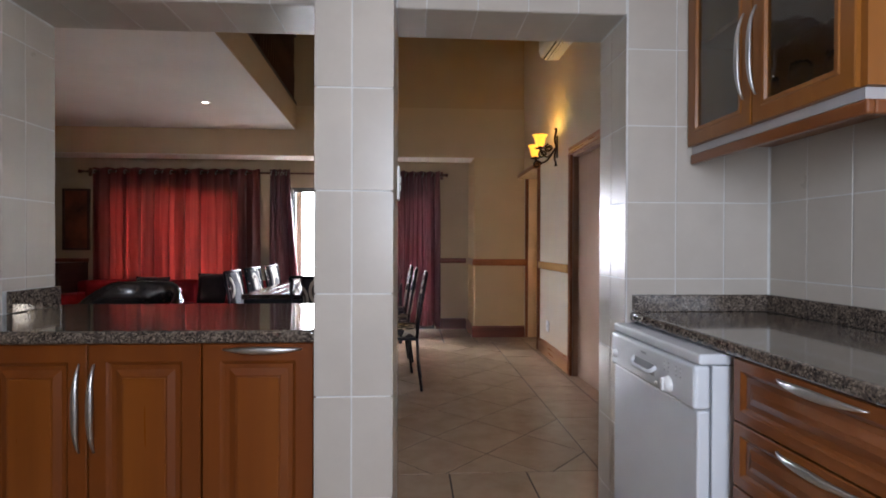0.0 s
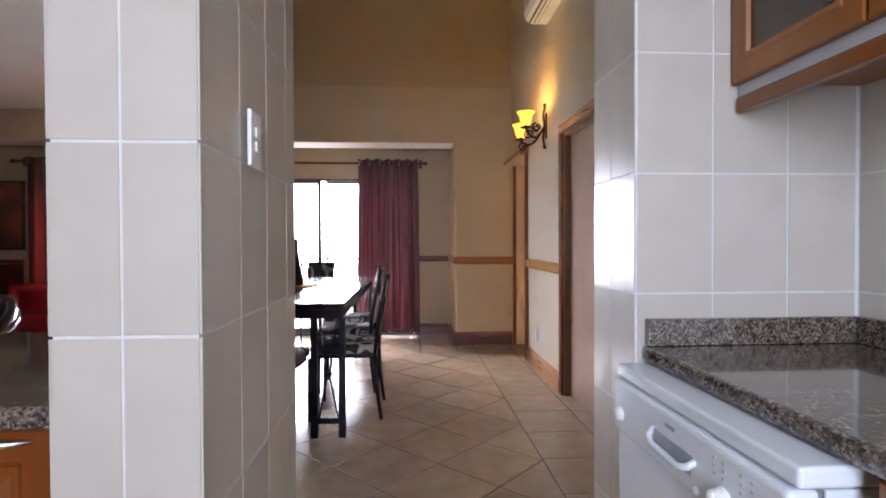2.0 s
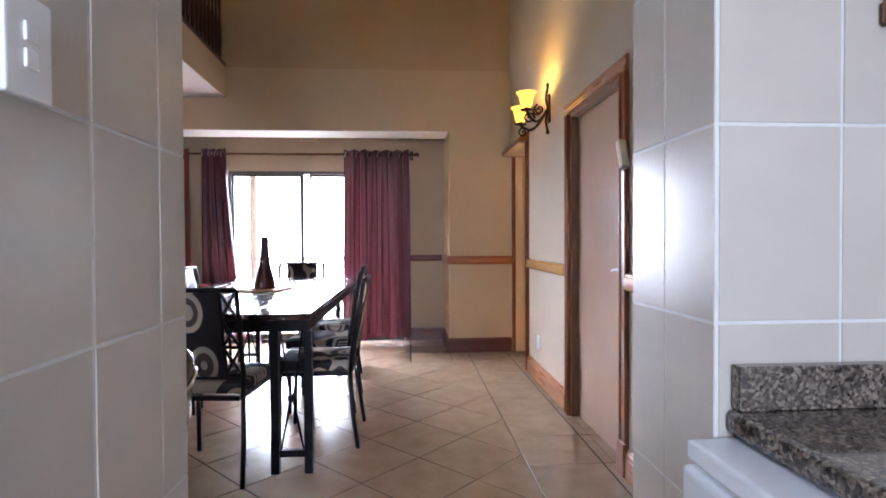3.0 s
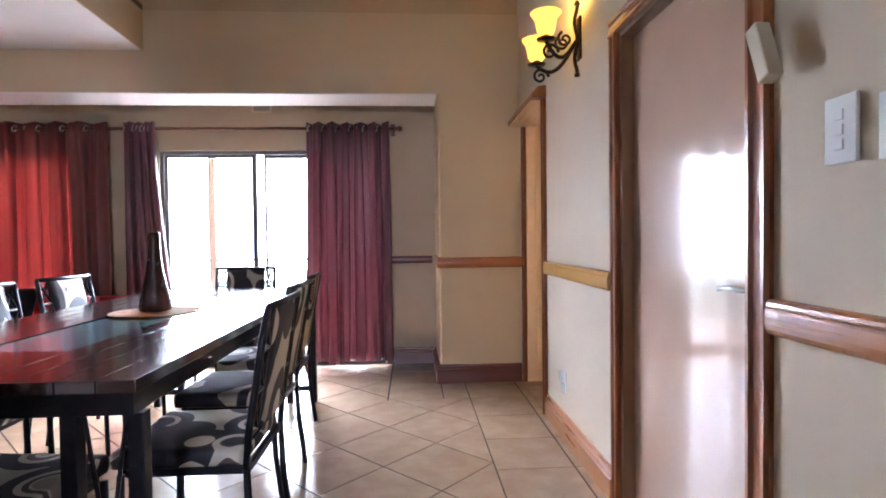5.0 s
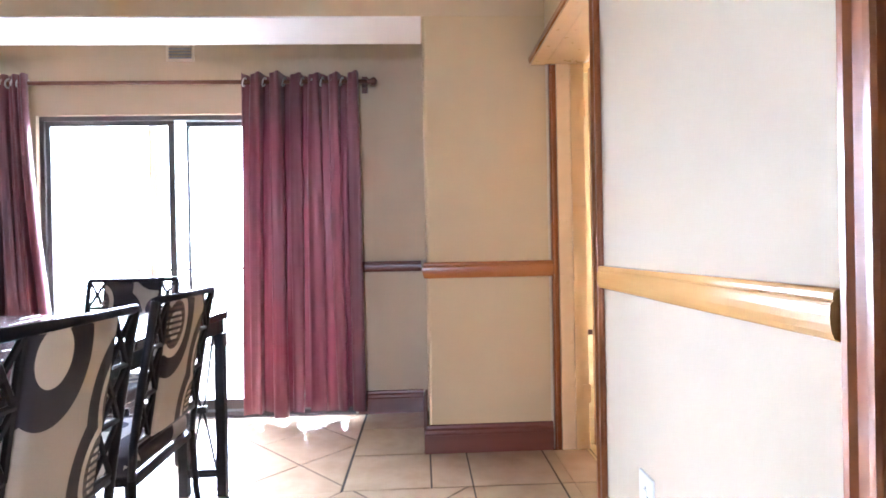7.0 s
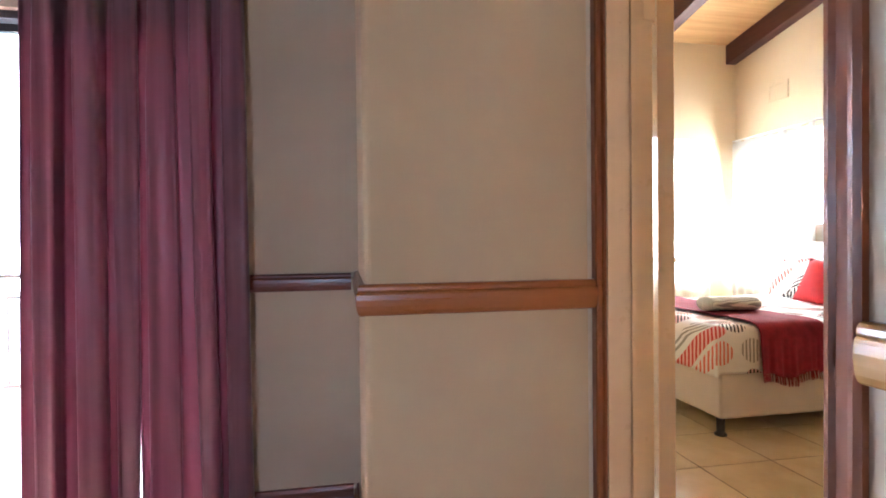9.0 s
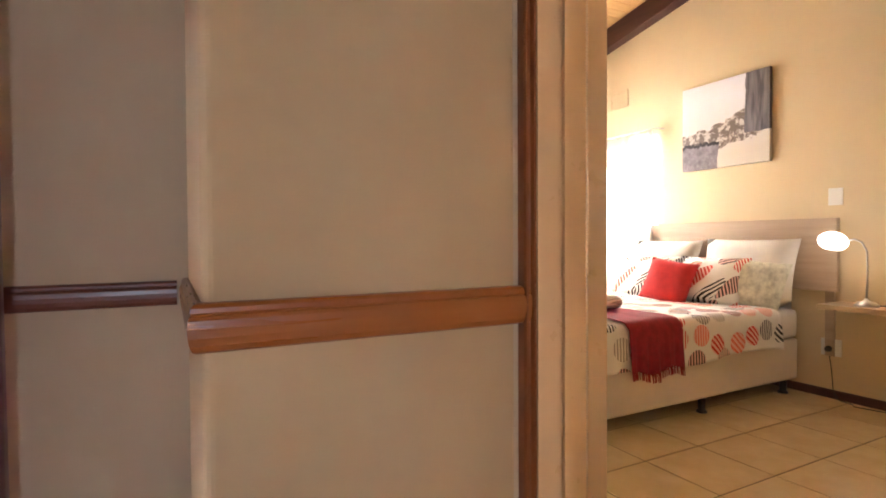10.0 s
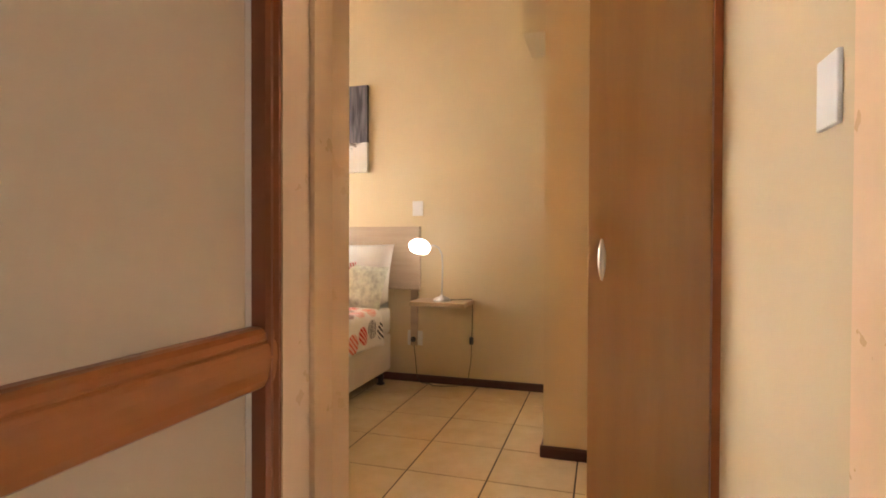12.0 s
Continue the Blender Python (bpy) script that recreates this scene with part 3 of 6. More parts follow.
moulding("baseboard_west", SKIRT, [((-4.6, YL, 0), (1, 0, 0), (0, YB - 0.03 - YL, 0))], SKIRT_Y, "dark brown wooden skirting", "skirting")
B_SK = [(0, 0), (0.016, 0), (0.016, 0.050), (0.010, 0.061), (0, 0.061)]
moulding("baseboard_bedroom", B_SK, [((XH, 7.35, 0), (-1, 0, 0), (0, YF - 7.35, 0)), ((4.145, 7.10, 0), (-1, 0, 0), (0, 0.266, 0)), ((XI + 0.012, 7.7, 0), (1, 0, 0), (0, YF - 7.7, 0))], BEAM, "low dark stained bedroom skirting", "skirting")
moulding("baseboard_bedroom_stub", B_SK, [((4.145, 7.35, 0), (0, 1, 0), (0.145, 0, 0)), ((XI + 0.03, YF, 0), (0, -1, 0), (XH - XI - 0.06, 0, 0))], BEAM, "low dark stained bedroom skirting", "skirting")


def architrave(name, y0, y1, top, widths, label):
    """Moulded frame round an opening in the east wall."""
    ob = thing(name, label, "door frame", (XW, (y0 + y1) / 2, 0), kind="structure")
    s0, s1 = widths[0] / 0.080, widths[1] / 0.080
    bm = bmesh.new()
    extrude(bm, ARCH, (XW, y0, 0), (0, -s0, 0), (-1, 0, 0), (0, 0, top))
    part("side_moulding", bm, TRIM, ob)
    bm = bmesh.new()
    extrude(bm, ARCH, (XW, y1, 0), (0, s1, 0), (-1, 0, 0), (0, 0, top))
    part("side_moulding", bm, TRIM, ob)
    bm = bmesh.new()
    extrude(bm, ARCH, (XW, y0 - widths[0], top), (0, 0, 1), (-1, 0, 0), (0, y1 - y0 + widths[0] + widths[1], 0))
    part("head_moulding", bm, TRIM_Y, ob)
    return ob


a1 = architrave("trim_door_1", D1[0], D1[1], D1[2], (0.08, 0.08), "moulded brown wooden architrave round the closed door")
part("plinth_block", boxes((XW - 0.032, D1[0] - 0.085, 0, XW, D1[0] + 0.0, 0.17), bevel=0.003), TRIM, a1)
a2 = thing("trim_door_2", "moulded brown wooden trim round the open doorway under a deep head board", "door frame", (XW, 7.1, 0), kind="structure")
bm = bmesh.new()
extrude(bm, ARCH, (XW, D2[0], 0), (0, -0.62, 0), (-1, 0, 0), (0, 0, D2[2]))
part("side_moulding", bm, TRIM, a2)
bm = bmesh.new()
extrude(bm, ARCH, (1.943, YP, 0), (0.48, 0, 0), (0, -1.15, 0), (0, 0, D2[2] - 0.02))
part("side_moulding", bm, TRIM, a2)
HEAD = [(0.0, 0.0), (0.086, 0.0), (0.092, 0.006), (0.092, 0.030), (0.084, 0.040), (0.074, 0.046), (0.066, 0.062), (0.052, 0.074), (0.0, 0.078)]
bm = bmesh.new()
extrude(bm, HEAD, (XW, D2[0] - 0.06, 2.093), (-1, 0, 0), (0, 0, 1), (0, YP - 0.004 - D2[0] + 0.06, 0))
part("head_moulding", bm, TRIM_Y, a2)
part("head_underside", boxes((XW - 0.084, D2[0] + 0.002, 2.083, XW - 0.003, YP - 0.006, 2.0925)), JAMB_PAINT, a2, "peach painted underside of the head board")

# door linings and leaves
ln = thing("door_lining_1", "brown wooden lining of the closed doorway", "door frame", (XW + 0.05, 5.05, 0), kind="structure")
part("side_board", boxes((XW - 0.002, D1[0], 0, XI, D1[0] + 0.022, D1[2])), LINING, ln)
part("side_board", boxes((XW - 0.002, D1[1] - 0.022, 0, XI, D1[1], D1[2])), LINING, ln)
part("head_board", boxes((XW - 0.002, D1[0] + 0.022, D1[2] - 0.022, XI, D1[1] - 0.022, D1[2])), LINING, ln)


def lever(parent, m, flip=1):
    """A lever handle on its rose; local x is away from the door, y along the lever."""
    bm = bmesh.new()
    lathe(bm, [(0, 0.008), (0.021, 0.007), (0.025, 0.004), (0.025, 0)], n=20, m=m @ pose(0, 0, 0.03, 0, 90, 0))
    plate = part("rose", bm, STEEL, parent, smooth=True)
    bm = bmesh.new()
    pts = [(0.006, 0, 0.03), (0.035, 0, 0.03), (0.048, 0.012 * flip, 0.03), (0.05, 0.05 * flip, 0.034), (0.048, 0.09 * flip, 0.030), (0.046, 0.115 * flip, 0.024)]
    tube(bm, pts, 0.008, 8, 0.006)
    bmesh.ops.transform(bm, matrix=m, verts=bm.verts[:])
    part("lever", bm, STEEL, plate, smooth=True)


d1 = thing("door_1", "glossy peach painted flush door, barely ajar", "door", (XW + 0.1, 5.04, 0), kind="structure")
soften(part("leaf", boxes((XW + 0.045, D1[0] + 0.025, 0.006, XW + 0.085, D1[1] - 0.025, D1[2] - 0.025)), DOOR_PAINT, d1), 0.002)
lever(d1, pose(XW + 0.045, D1[0] + 0.062, 1.0, 0, 0, 180), -1)
# the leaf hangs a touch open, turned on its hinges at the far jamb
d1.matrix_basis = pose(XW + 0.085, D1[1] - 0.025, 0, 0, 0, 1.2) @ Matrix.Translation((-XW - 0.085, 0.025 - D1[1], 0)) @ d1.matrix_basis

ln = thing("door_lining_2", "peach painted wooden lining of the open doorway", "door frame", (XW + 0.05, 7.17, 0), kind="structure")
part("side_board", boxes((XW - 0.002, D2[0], 0, XI + 0.02, D2[0] + 0.018, D2[2])), JAMB_PAINT, ln)
part("side_board", boxes((1.982, D2[1], 0, XI + 0.02, D2[1] + 0.022, D2[2])), JAMB_PAINT, ln)
part("head_board", boxes((XW - 0.002, D2[0] + 0.018, D2[2] - 0.018, XI + 0.02, D2[1], D2[2])), JAMB_PAINT, ln)
part("door_stop", boxes((XI - 0.055, D2[1] - 0.010, 0, XI - 0.040, D2[1] - 0.0005, D2[2] - 0.02)), JAMB_PAINT, ln)
d2 = thing("door_2", "peach painted flush door standing wide open into the bedroom", "door", (2.16, 7.50, 0), kind="structure")
M2 = pose(2.186, 7.523, 0, 0, 0, -30)
bm = boxes((-0.024, 0, 0.008, 0.024, 0.72, 2.07))
bmesh.ops.transform(bm, matrix=M2, verts=bm.verts[:])
soften(part("leaf", bm, JAMB_PAINT, d2), 0.002)
lever(d2, M2 @ pose(0.022, 0.66, 1.03), -1)
lever(d2, M2 @ pose(-0.022, 0.66, 1.03, 0, 0, 180), 1)
for hz in (0.25, 1.80):
    bm = bmesh.new()
    tube(bm, [(2.138, 7.515, hz), (2.138, 7.515, hz + 0.1)], 0.007)
    bm_box(bm, 2.100, 7.502, hz, 2.138, 7.5045, hz + 0.1)
    part("hinge", bm, JAMB_PAINT, d2, "painted steel hinge")

# sliding glass door and window of the north wall
w1 = thing("window_1", "dark framed sliding glass doors to the balcony, bright outside", "sliding door", ((DX0 + DX1) / 2, YB + 0.05, 0), kind="structure")
part("window_frame", boxes((DX0, YB + 0.03, 0, DX0 + 0.03, YB + 0.13, DZ), (DX1 - 0.03, YB + 0.03, 0, DX1, YB + 0.13, DZ), (DX0 + 0.03, YB + 0.03, DZ - 0.03, DX1 - 0.03, YB + 0.13, DZ), (DX0 + 0.03, YB + 0.03, 0, DX1 - 0.03, YB + 0.13, 0.03)), FRAME_DK, w1)
for x0, x1, yy, sl in ((DX0 + 0.034, -0.398, YB + 0.055, 0.03), (-0.342, DX1 - 0.034, YB + 0.095, 0.022)):
    sash = part("sash", boxes((x0, yy - 0.016, 0.032, x0 + sl, yy + 0.016, DZ - 0.032), (x1 - 0.045, yy - 0.016, 0.032, x1, yy + 0.016, DZ - 0.032), (x0 + sl, yy - 0.016, 0.032, x1 - 0.045, yy + 0.016, 0.10), (x0 + sl, yy - 0.016, DZ - 0.062, x1 - 0.045, yy + 0.016, DZ - 0.032)), FRAME_DK, w1)
    p = part("pane", boxes((x0 + sl, yy - 0.003, 0.10, x1 - 0.045, yy + 0.003, DZ - 0.062)), GLASS, sash)
    p.visible_shadow = False
w2 = thing("window_2", "dark framed window behind the drawn red curtain", "window", ((WX0 + WX1) / 2, YB + 0.05, WZ0), kind="structure")
xm = -3.14
part("window_frame", boxes((WX0, YB + 0.04, WZ0, WX0 + 0.05, YB + 0.12, DZ), (WX1 - 0.05, YB + 0.04, WZ0, WX1, YB + 0.12, DZ), (WX0 + 0.05, YB + 0.04, DZ - 0.05, WX1 - 0.05, YB + 0.12, DZ), (WX0 + 0.05, YB + 0.04, WZ0, WX1 - 0.05, YB + 0.12, WZ0 + 0.05), (xm - 0.03, YB + 0.04, WZ0 + 0.05, xm + 0.03, YB + 0.12, DZ - 0.05)), FRAME_DK, w2)
for x0, x1 in ((WX0 + 0.05, xm - 0.03), (xm + 0.03, WX1 - 0.05)):
    p = part("pane", boxes((x0, YB + 0.077, WZ0 + 0.05, x1, YB + 0.083, DZ - 0.05)), GLASS, w2)
    p.visible_shadow = False
for nm, (a, b, z0, z1), axis in (("window_3", BW, 'y'), ("window_4", FW, 'x')):
    def wbox(p0, p1, q0, q1, r0, r1):
        return (XH + r0, p0, q0, XH + r1, p1, q1) if axis == 'y' else (p0, YF + r0, q0, p1, YF + r1, q1)
    at = (XH + 0.08, (a + b) / 2, z0) if axis == 'y' else ((a + b) / 2, YF + 0.08, z0)
    w = thing(nm, "bedroom window with a thin frame and bright daylight", "window", at, kind="structure")
    part("window_frame", boxes(wbox(a, a + 0.04, z0, z1, 0.05, 0.11), wbox(b - 0.04, b, z0, z1, 0.05, 0.11), wbox(a + 0.04, b - 0.04, z1 - 0.04, z1, 0.05, 0.11), wbox(a + 0.04, b - 0.04, z0, z0 + 0.04, 0.05, 0.11)), WHITE, w)
    p = part("pane", boxes(wbox(a + 0.04, b - 0.04, z0 + 0.04, z1 - 0.04, 0.075, 0.081)), GLASS, w)
    p.visible_shadow = False

# loft balustrade
bal = thing("loft_railing", "dark stained wooden balustrade on the loft edge", "railing", (-1.06, 5.3, 2.985))
part("handrail", loft_slab(3.86, 3.91, 0.0, 0.08), BEAM, bal)
part("bottom_rail", loft_slab(2.988, 3.03, 0.0, 0.06), BEAM, bal)
first = None
y = YL + 0.1
while y < YP:
    if first is None:
        bm = bmesh.new()
        lathe(bm, [(0.012, 3.03), (0.016, 3.1), (0.021, 3.3), (0.012, 3.5), (0.018, 3.7), (0.012, 3.86)], (-1.06 + 0.038 * (YP - y), y, 0), 10)
        first = part("baluster", bm, BEAM, bal, smooth=True)
        y_first = y
    else:
        o = first.copy()
        scene.collection.objects.link(o)
        o.location = (-0.038 * (y - y_first), y - y_first, 0)
    y += 0.105

# outdoors
structure("ground", boxes((-60, 8.4, -3.2, 60, 90, -3.0)), LEAF, "green garden ground below the balcony", "ground")
structure("balcony_floor", boxes((-5, 8.4, -0.15, 3.0, 10.6, -0.03)), CONCRETE, "pale concrete balcony floor", "balcony")
structure("balcony_legs", boxes((-4.9, 10.3, -3.0, -4.6, 10.6, -0.15), (2.6, 10.3, -3.0, 2.9, 10.6, -0.15)), CONCRETE, "concrete piers under the balcony", "pier")
rl = thing("balcony_railing", "thin brown balcony railing in bright haze", "railing", (-1.0, 10.4, -0.03))
part("top_rail", boxes((-5, 10.385, 0.905, 3.0, 10.425, 0.94)), POST, rl)
part("bottom_rail", boxes((-5, 10.39, 0.10, 3.0, 10.42, 0.13)), POST, rl)
part("middle_rail", boxes((-5, 10.39, 0.76, 3.0, 10.42, 0.78)), POST, rl)
base_bar = None
for k in range(66):
    if base_bar is None:
        base_bar = part("baluster", boxes((-4.95, 10.398, 0.13, -4.935, 10.413, 0.76)), POST, rl)
    else:
        o = base_bar.copy()
        scene.collection.objects.link(o)
        o.location = (0.12 * k, 0, 0)
for px in (-4.2, -1.67, 1.9):
    soften(solid("balcony_post", boxes((px, 10.45, -0.03, px + 0.10, 10.55, 3.0)), POST, "square brown timber balcony post", "post", "balcony posts"))
# Unseen slab, added so that no sun patch falls indoors.
structure("balcony_sun_blocker", boxes((-5, 8.4, 3.0, 3.0, 10.1, 3.1)), CONCRETE, "unseen pale slab added over the balcony to block the sun", "roof")
structure("backdrop_sky", boxes((-70, 60, -3, 70, 60.2, 60)), SKYBACK, "overexposed white hazy sky", "sky")


# ---- kitchen things ----


def bow_handle(parent, m, length, material=STEEL):
    """A flat bow pull; local x along it, -y out of the door."""
    bm = bmesh.new()
    rows = []
    k = 14
    for i in range(k + 1):
        s = i / k * 2 - 1
        w = 0.002 + 0.010 * (1 - s * s)
        d = -0.004 - 0.026 * (1 - abs(s) ** 3)
        rows.append([bm.verts.new(m @ Vector(p)) for p in ((s * length / 2, d, w), (s * length / 2, d - 0.006, w * 0.6), (s * length / 2, d - 0.006, -w * 0.6), (s * length / 2, d, -w))])
    for a, b in zip(rows, rows[1:]):
        for j in range(4):
            bm.faces.new((a[j], a[(j + 1) % 4], b[(j + 1) % 4], b[j]))
    bm.faces.new(rows[0])
    bm.faces.new(rows[-1][::-1])
    return part("handle", bm, material, parent, "brushed steel bow handle", smooth=True)


YC = 2.375   # face of the carcasses under the bar
bar = thing("base_cabinet", "cherry wood base cabinet with two framed doors under the bar", "cabinet", (-0.535, 2.7, 0))
part("body", boxes((-0.872, YC, 0.10, -0.200, YK - 0.02, 0.893), (-0.872, YC + 0.05, 0, -0.200, YK - 0.02, 0.10)), CAB, bar)
for x0, hx in ((-0.870, -0.556), (-0.533, -0.512)):
    bm = bmesh.new()
    panel(bm, pose(x0, YC, 0.11), 0.333, 0.783)
    d = part("door", bm, CAB, bar)
    part("panel", raised_field(pose(x0, YC, 0.11), 0.333, 0.783), CAB_PANEL, d, "lighter raised panel")
    bow_handle(d, pose(hx, YC - 0.02, 0.70, 0, 90, 0), 0.27)
pull = thing("base_cabinet", "cherry wood pull-out cabinet with one framed front", "cabinet", (-0.03, 2.7, 0))
part("body", boxes((-0.196, YC, 0.10, 0.150, YK - 0.02, 0.893), (-0.196, YC + 0.05, 0, 0.150, YK - 0.02, 0.10)), CAB, pull)
bm = bmesh.new()
panel(bm, pose(-0.194, YC, 0.11), 0.337, 0.783)
d = part("door", bm, CAB, pull)
part("panel", raised_field(pose(-0.194, YC, 0.11), 0.337, 0.783), CAB_PANEL, d, "lighter raised panel")
bow_handle(d, pose(-0.010, YC - 0.02, 0.876), 0.24)


def slab(name, outline, z0, z1, label, nose=0.012):
    bm = bmesh.new()
    bot = [bm.verts.new((x, y, z0)) for x, y in outline]
    f = bm.faces.new(bot)
    r = bmesh.ops.extrude_face_region(bm, geom=[f])
    for v in r["geom"]:
        if isinstance(v, bmesh.types.BMVert):
            v.co.z = z1
    ob = solid(name, bm, GRANITE, label, "countertop")
    md = ob.modifiers.new("edge", 'BEVEL')
    md.width, md.segments = nose, 4
    return ob


slab("bar_counter", [(-1.9, 2.335), (0.152, 2.335), (0.152, 3.10), (-1.068, 3.10), (-1.068, 2.74), (-1.9, 2.74)], 0.896, 0.936, "polished brown speckled granite bar counter in the hatch")
solid("bar_upstand", boxes((-1.068, 2.76, 0.937, -1.046, 3.035, 1.02), bevel=0.003), GRANITE, "short polished granite upstand beside the hatch", "upstand")
slab("kitchen_counter", [(1.315, 1.15), (1.895, 1.15), (1.895, 2.74), (1.315, 2.74)], 0.900, 0.938, "polished brown speckled granite kitchen counter")
solid("counter_upstand", boxes((1.325, 2.718, 0.939, 1.872, 2.740, 1.006), (1.872, 1.15, 0.939, 1.895, 2.740, 1.006), bevel=0.003), GRANITE, "polished granite upstand along the tiled wall", "upstand")

dr = thing("drawer_unit", "cherry wood drawer unit with steel bow handles", "cabinet", (1.6, 1.75, 0))
part("body", boxes((1.345, 1.20, 0.10, 1.89, 2.082, 0.898), (1.40, 1.20, 0, 1.89, 2.082, 0.10)), CAB, dr)
for z0, z1 in ((0.728, 0.896), (0.552, 0.723), (0.352, 0.547), (0.11, 0.347)):
    bm = bmesh.new()
    panel(bm, pose(1.345, 2.080, z0, 0, 0, -90), 0.645, z1 - z0, stile=0.042)
    d = part("drawer", bm, CAB_Y, dr)
    bow_handle(d, pose(1.325, 1.775, z1 - 0.014, 0, 0, -90), 0.25)
bm = bmesh.new()
panel(bm, pose(1.345, 1.43, 0.11, 0, 0, -90), 0.228, 0.783)
d = part("door", bm, CAB, dr)

# dishwasher: faces the aisle
dw = thing("dishwasher", "white freestanding dishwasher with a moulded control panel", "dishwasher", (1.5, 2.47, 0))
Y0, Y1, XD = 2.122, 2.732, 1.245
soften(part("body", boxes((XD + 0.045, Y0, 0.02, 1.84, Y1, 0.862)), ENAMEL, dw), 0.004)
soften(part("lid", boxes((XD + 0.005, Y0 - 0.004, 0.865, 1.84, Y1 + 0.003, 0.896)), ENAMEL, dw), 0.007, 3)
soften(part("door", boxes((XD + 0.006, Y0 + 0.004, 0.12, XD + 0.043, Y1 - 0.004, 0.735)), ENAMEL, dw), 0.006)
pn = soften(part("control_panel", boxes((XD - 0.006, Y0 + 0.002, 0.738, XD + 0.043, Y1 - 0.002, 0.862)), ENAMEL, dw), 0.010, 3)
bm = bmesh.new()
tube(bm, [(XD - 0.004, 2.515, 0.812), (XD - 0.018, 2.512, 0.795), (XD - 0.022, 2.49, 0.786), (XD - 0.022, 2.38, 0.786), (XD - 0.018, 2.358, 0.795), (XD - 0.004, 2.355, 0.805)], 0.007, 10)
part("grip", bm, ENAMEL, pn, smooth=True)
# Flat grey plate painted in for the shade behind the grip.
part("grip_shade", boxes((XD - 0.0085, 2.362, 0.775, XD - 0.0065, 2.508, 0.812)), GREY, pn, "grey plate for the shade behind the grip")
bm = bmesh.new()
lathe(bm, [(0, 0.020), (0.021, 0.018), (0.025, 0.0)], n=24, m=pose(XD - 0.006, 2.268, 0.775, 0, -90, 0))
bm_box(bm, XD - 0.031, 2.262, 0.756, XD - 0.022, 2.274, 0.794, bevel=0.002)
part("dial", bm, WHITE, pn, smooth=True)
bm = bmesh.new()
lathe(bm, [(0, 0.012), (0.014, 0.011), (0.017, 0.0)], n=20, m=pose(XD - 0.006, 2.682, 0.785, 0, -90, 0))
part("button", bm, WHITE, pn, smooth=True)
bm = bmesh.new()
lathe(bm, [(0, 0.006), (0.006, 0.005), (0.007, 0.0)], n=12, m=pose(XD - 0.006, 2.348, 0.757, 0, -90, 0))
part("button", bm, WHITE, pn, smooth=True)
part("badge", boxes((XD - 0.0075, 2.425, 0.832, XD - 0.0055, 2.462, 0.840)), GREY, pn, "small grey badge")
led0 = None
for i in range(3):
    for j in range(4):
        if led0 is None:
            led0 = part("indicator_mark", boxes((XD - 0.0075, 2.292, 0.836, XD - 0.0058, 2.297, 0.841)), GREY, pn)
        else:
            o = led0.copy()
            scene.collection.objects.link(o)
            o.location = (0, -0.026 * j - 0.02 * (j > 1), -0.013 * i)
part("plinth", boxes((XD + 0.06, Y0 + 0.01, 0.0, 1.8, Y1 - 0.01, 0.12)), ENAMEL, dw)
# Grey strip laid along the door gap as its shadow.
part("seam_shade", boxes((XD + 0.0435, Y0 - 0.001, 0.12, XD + 0.046, Y0 + 0.003, 0.862)), GREY, dw, "grey strip for the shadow in the door seam")

# glazed wall cabinet
wc = thing("wall_cabinet", "cherry wood wall cabinet with two smoked glass doors", "wall cabinet", (1.72, 2.36, 1.6))
XU = 1.548
part("body", boxes((XU + 0.02, 1.945, 1.60, 1.897, 1.965, 2.40), (XU + 0.02, 2.715, 1.60, 1.897, 2.735, 2.40), (XU + 0.02, 1.965, 1.60, 1.897, 2.715, 1.62), (XU + 0.02, 1.965, 2.38, 1.897, 2.715, 2.40), (1.885, 1.965, 1.62, 1.897, 2.715, 2.38)), CAB_WALL, wc)
part("shelf", boxes((XU + 0.03, 1.965, 1.98, 1.885, 2.715, 1.996)), CAB_Y, wc)
for y0, y1, hy in ((2.346, 2.735, 2.374), (1.943, 2.340, 2.312)):
    z0, z1, s = 1.595, 2.40, 0.062
    bm = bmesh.new()
    loops = [(0, XU + 0.018), (0, XU + 0.001), (0.004, XU - 0.002), (s - 0.016, XU - 0.002), (s - 0.012, XU - 0.006), (s, XU - 0.005), (s + 0.004, XU + 0.004), (s + 0.004, XU + 0.018)]
    rows = [[bm.verts.new((xx, yy, zz)) for yy, zz in ((y0 + q, z0 + q), (y1 - q, z0 + q), (y1 - q, z1 - q), (y0 + q, z1 - q))] for q, xx in loops]
    for a, b in zip(rows, rows[1:] + rows[:1]):
        for k in range(4):
            bm.faces.new((a[k], a[(k + 1) % 4], b[(k + 1) % 4], b[k]))
    d = part("door", bm, CAB_WALL, wc)
    part("pane", boxes((XU + 0.006, y0 + s, z0 + s, XU + 0.010, y1 - s, z1 - s)), GLASS_DARK, d, "smoked glass pane")
    bow_handle(d, pose(XU - 0.002, hy, 1.825, 0, 90, -90), 0.285)
part("light_strip", boxes((XU + 0.018, 1.935, 1.565, XU + 0.034, 2.735, 1.594), (XU + 0.034, 1.935, 1.565, 1.895, 1.950, 1.594)), STRIP, wc, "pale grey strip below the doors")
soften(part("pelmet", boxes((XU + 0.010, 1.922, 1.525, XU + 0.034, 2.735, 1.563), (XU + 0.034, 1.922, 1.525, 1.895, 1.946, 1.563)), CAB_Y, wc), 0.006)
part("end_panel", boxes((XU + 0.012, 1.922, 1.596, 1.895, 1.9425, 2.40)), CAB_WALL, wc)
g0 = None
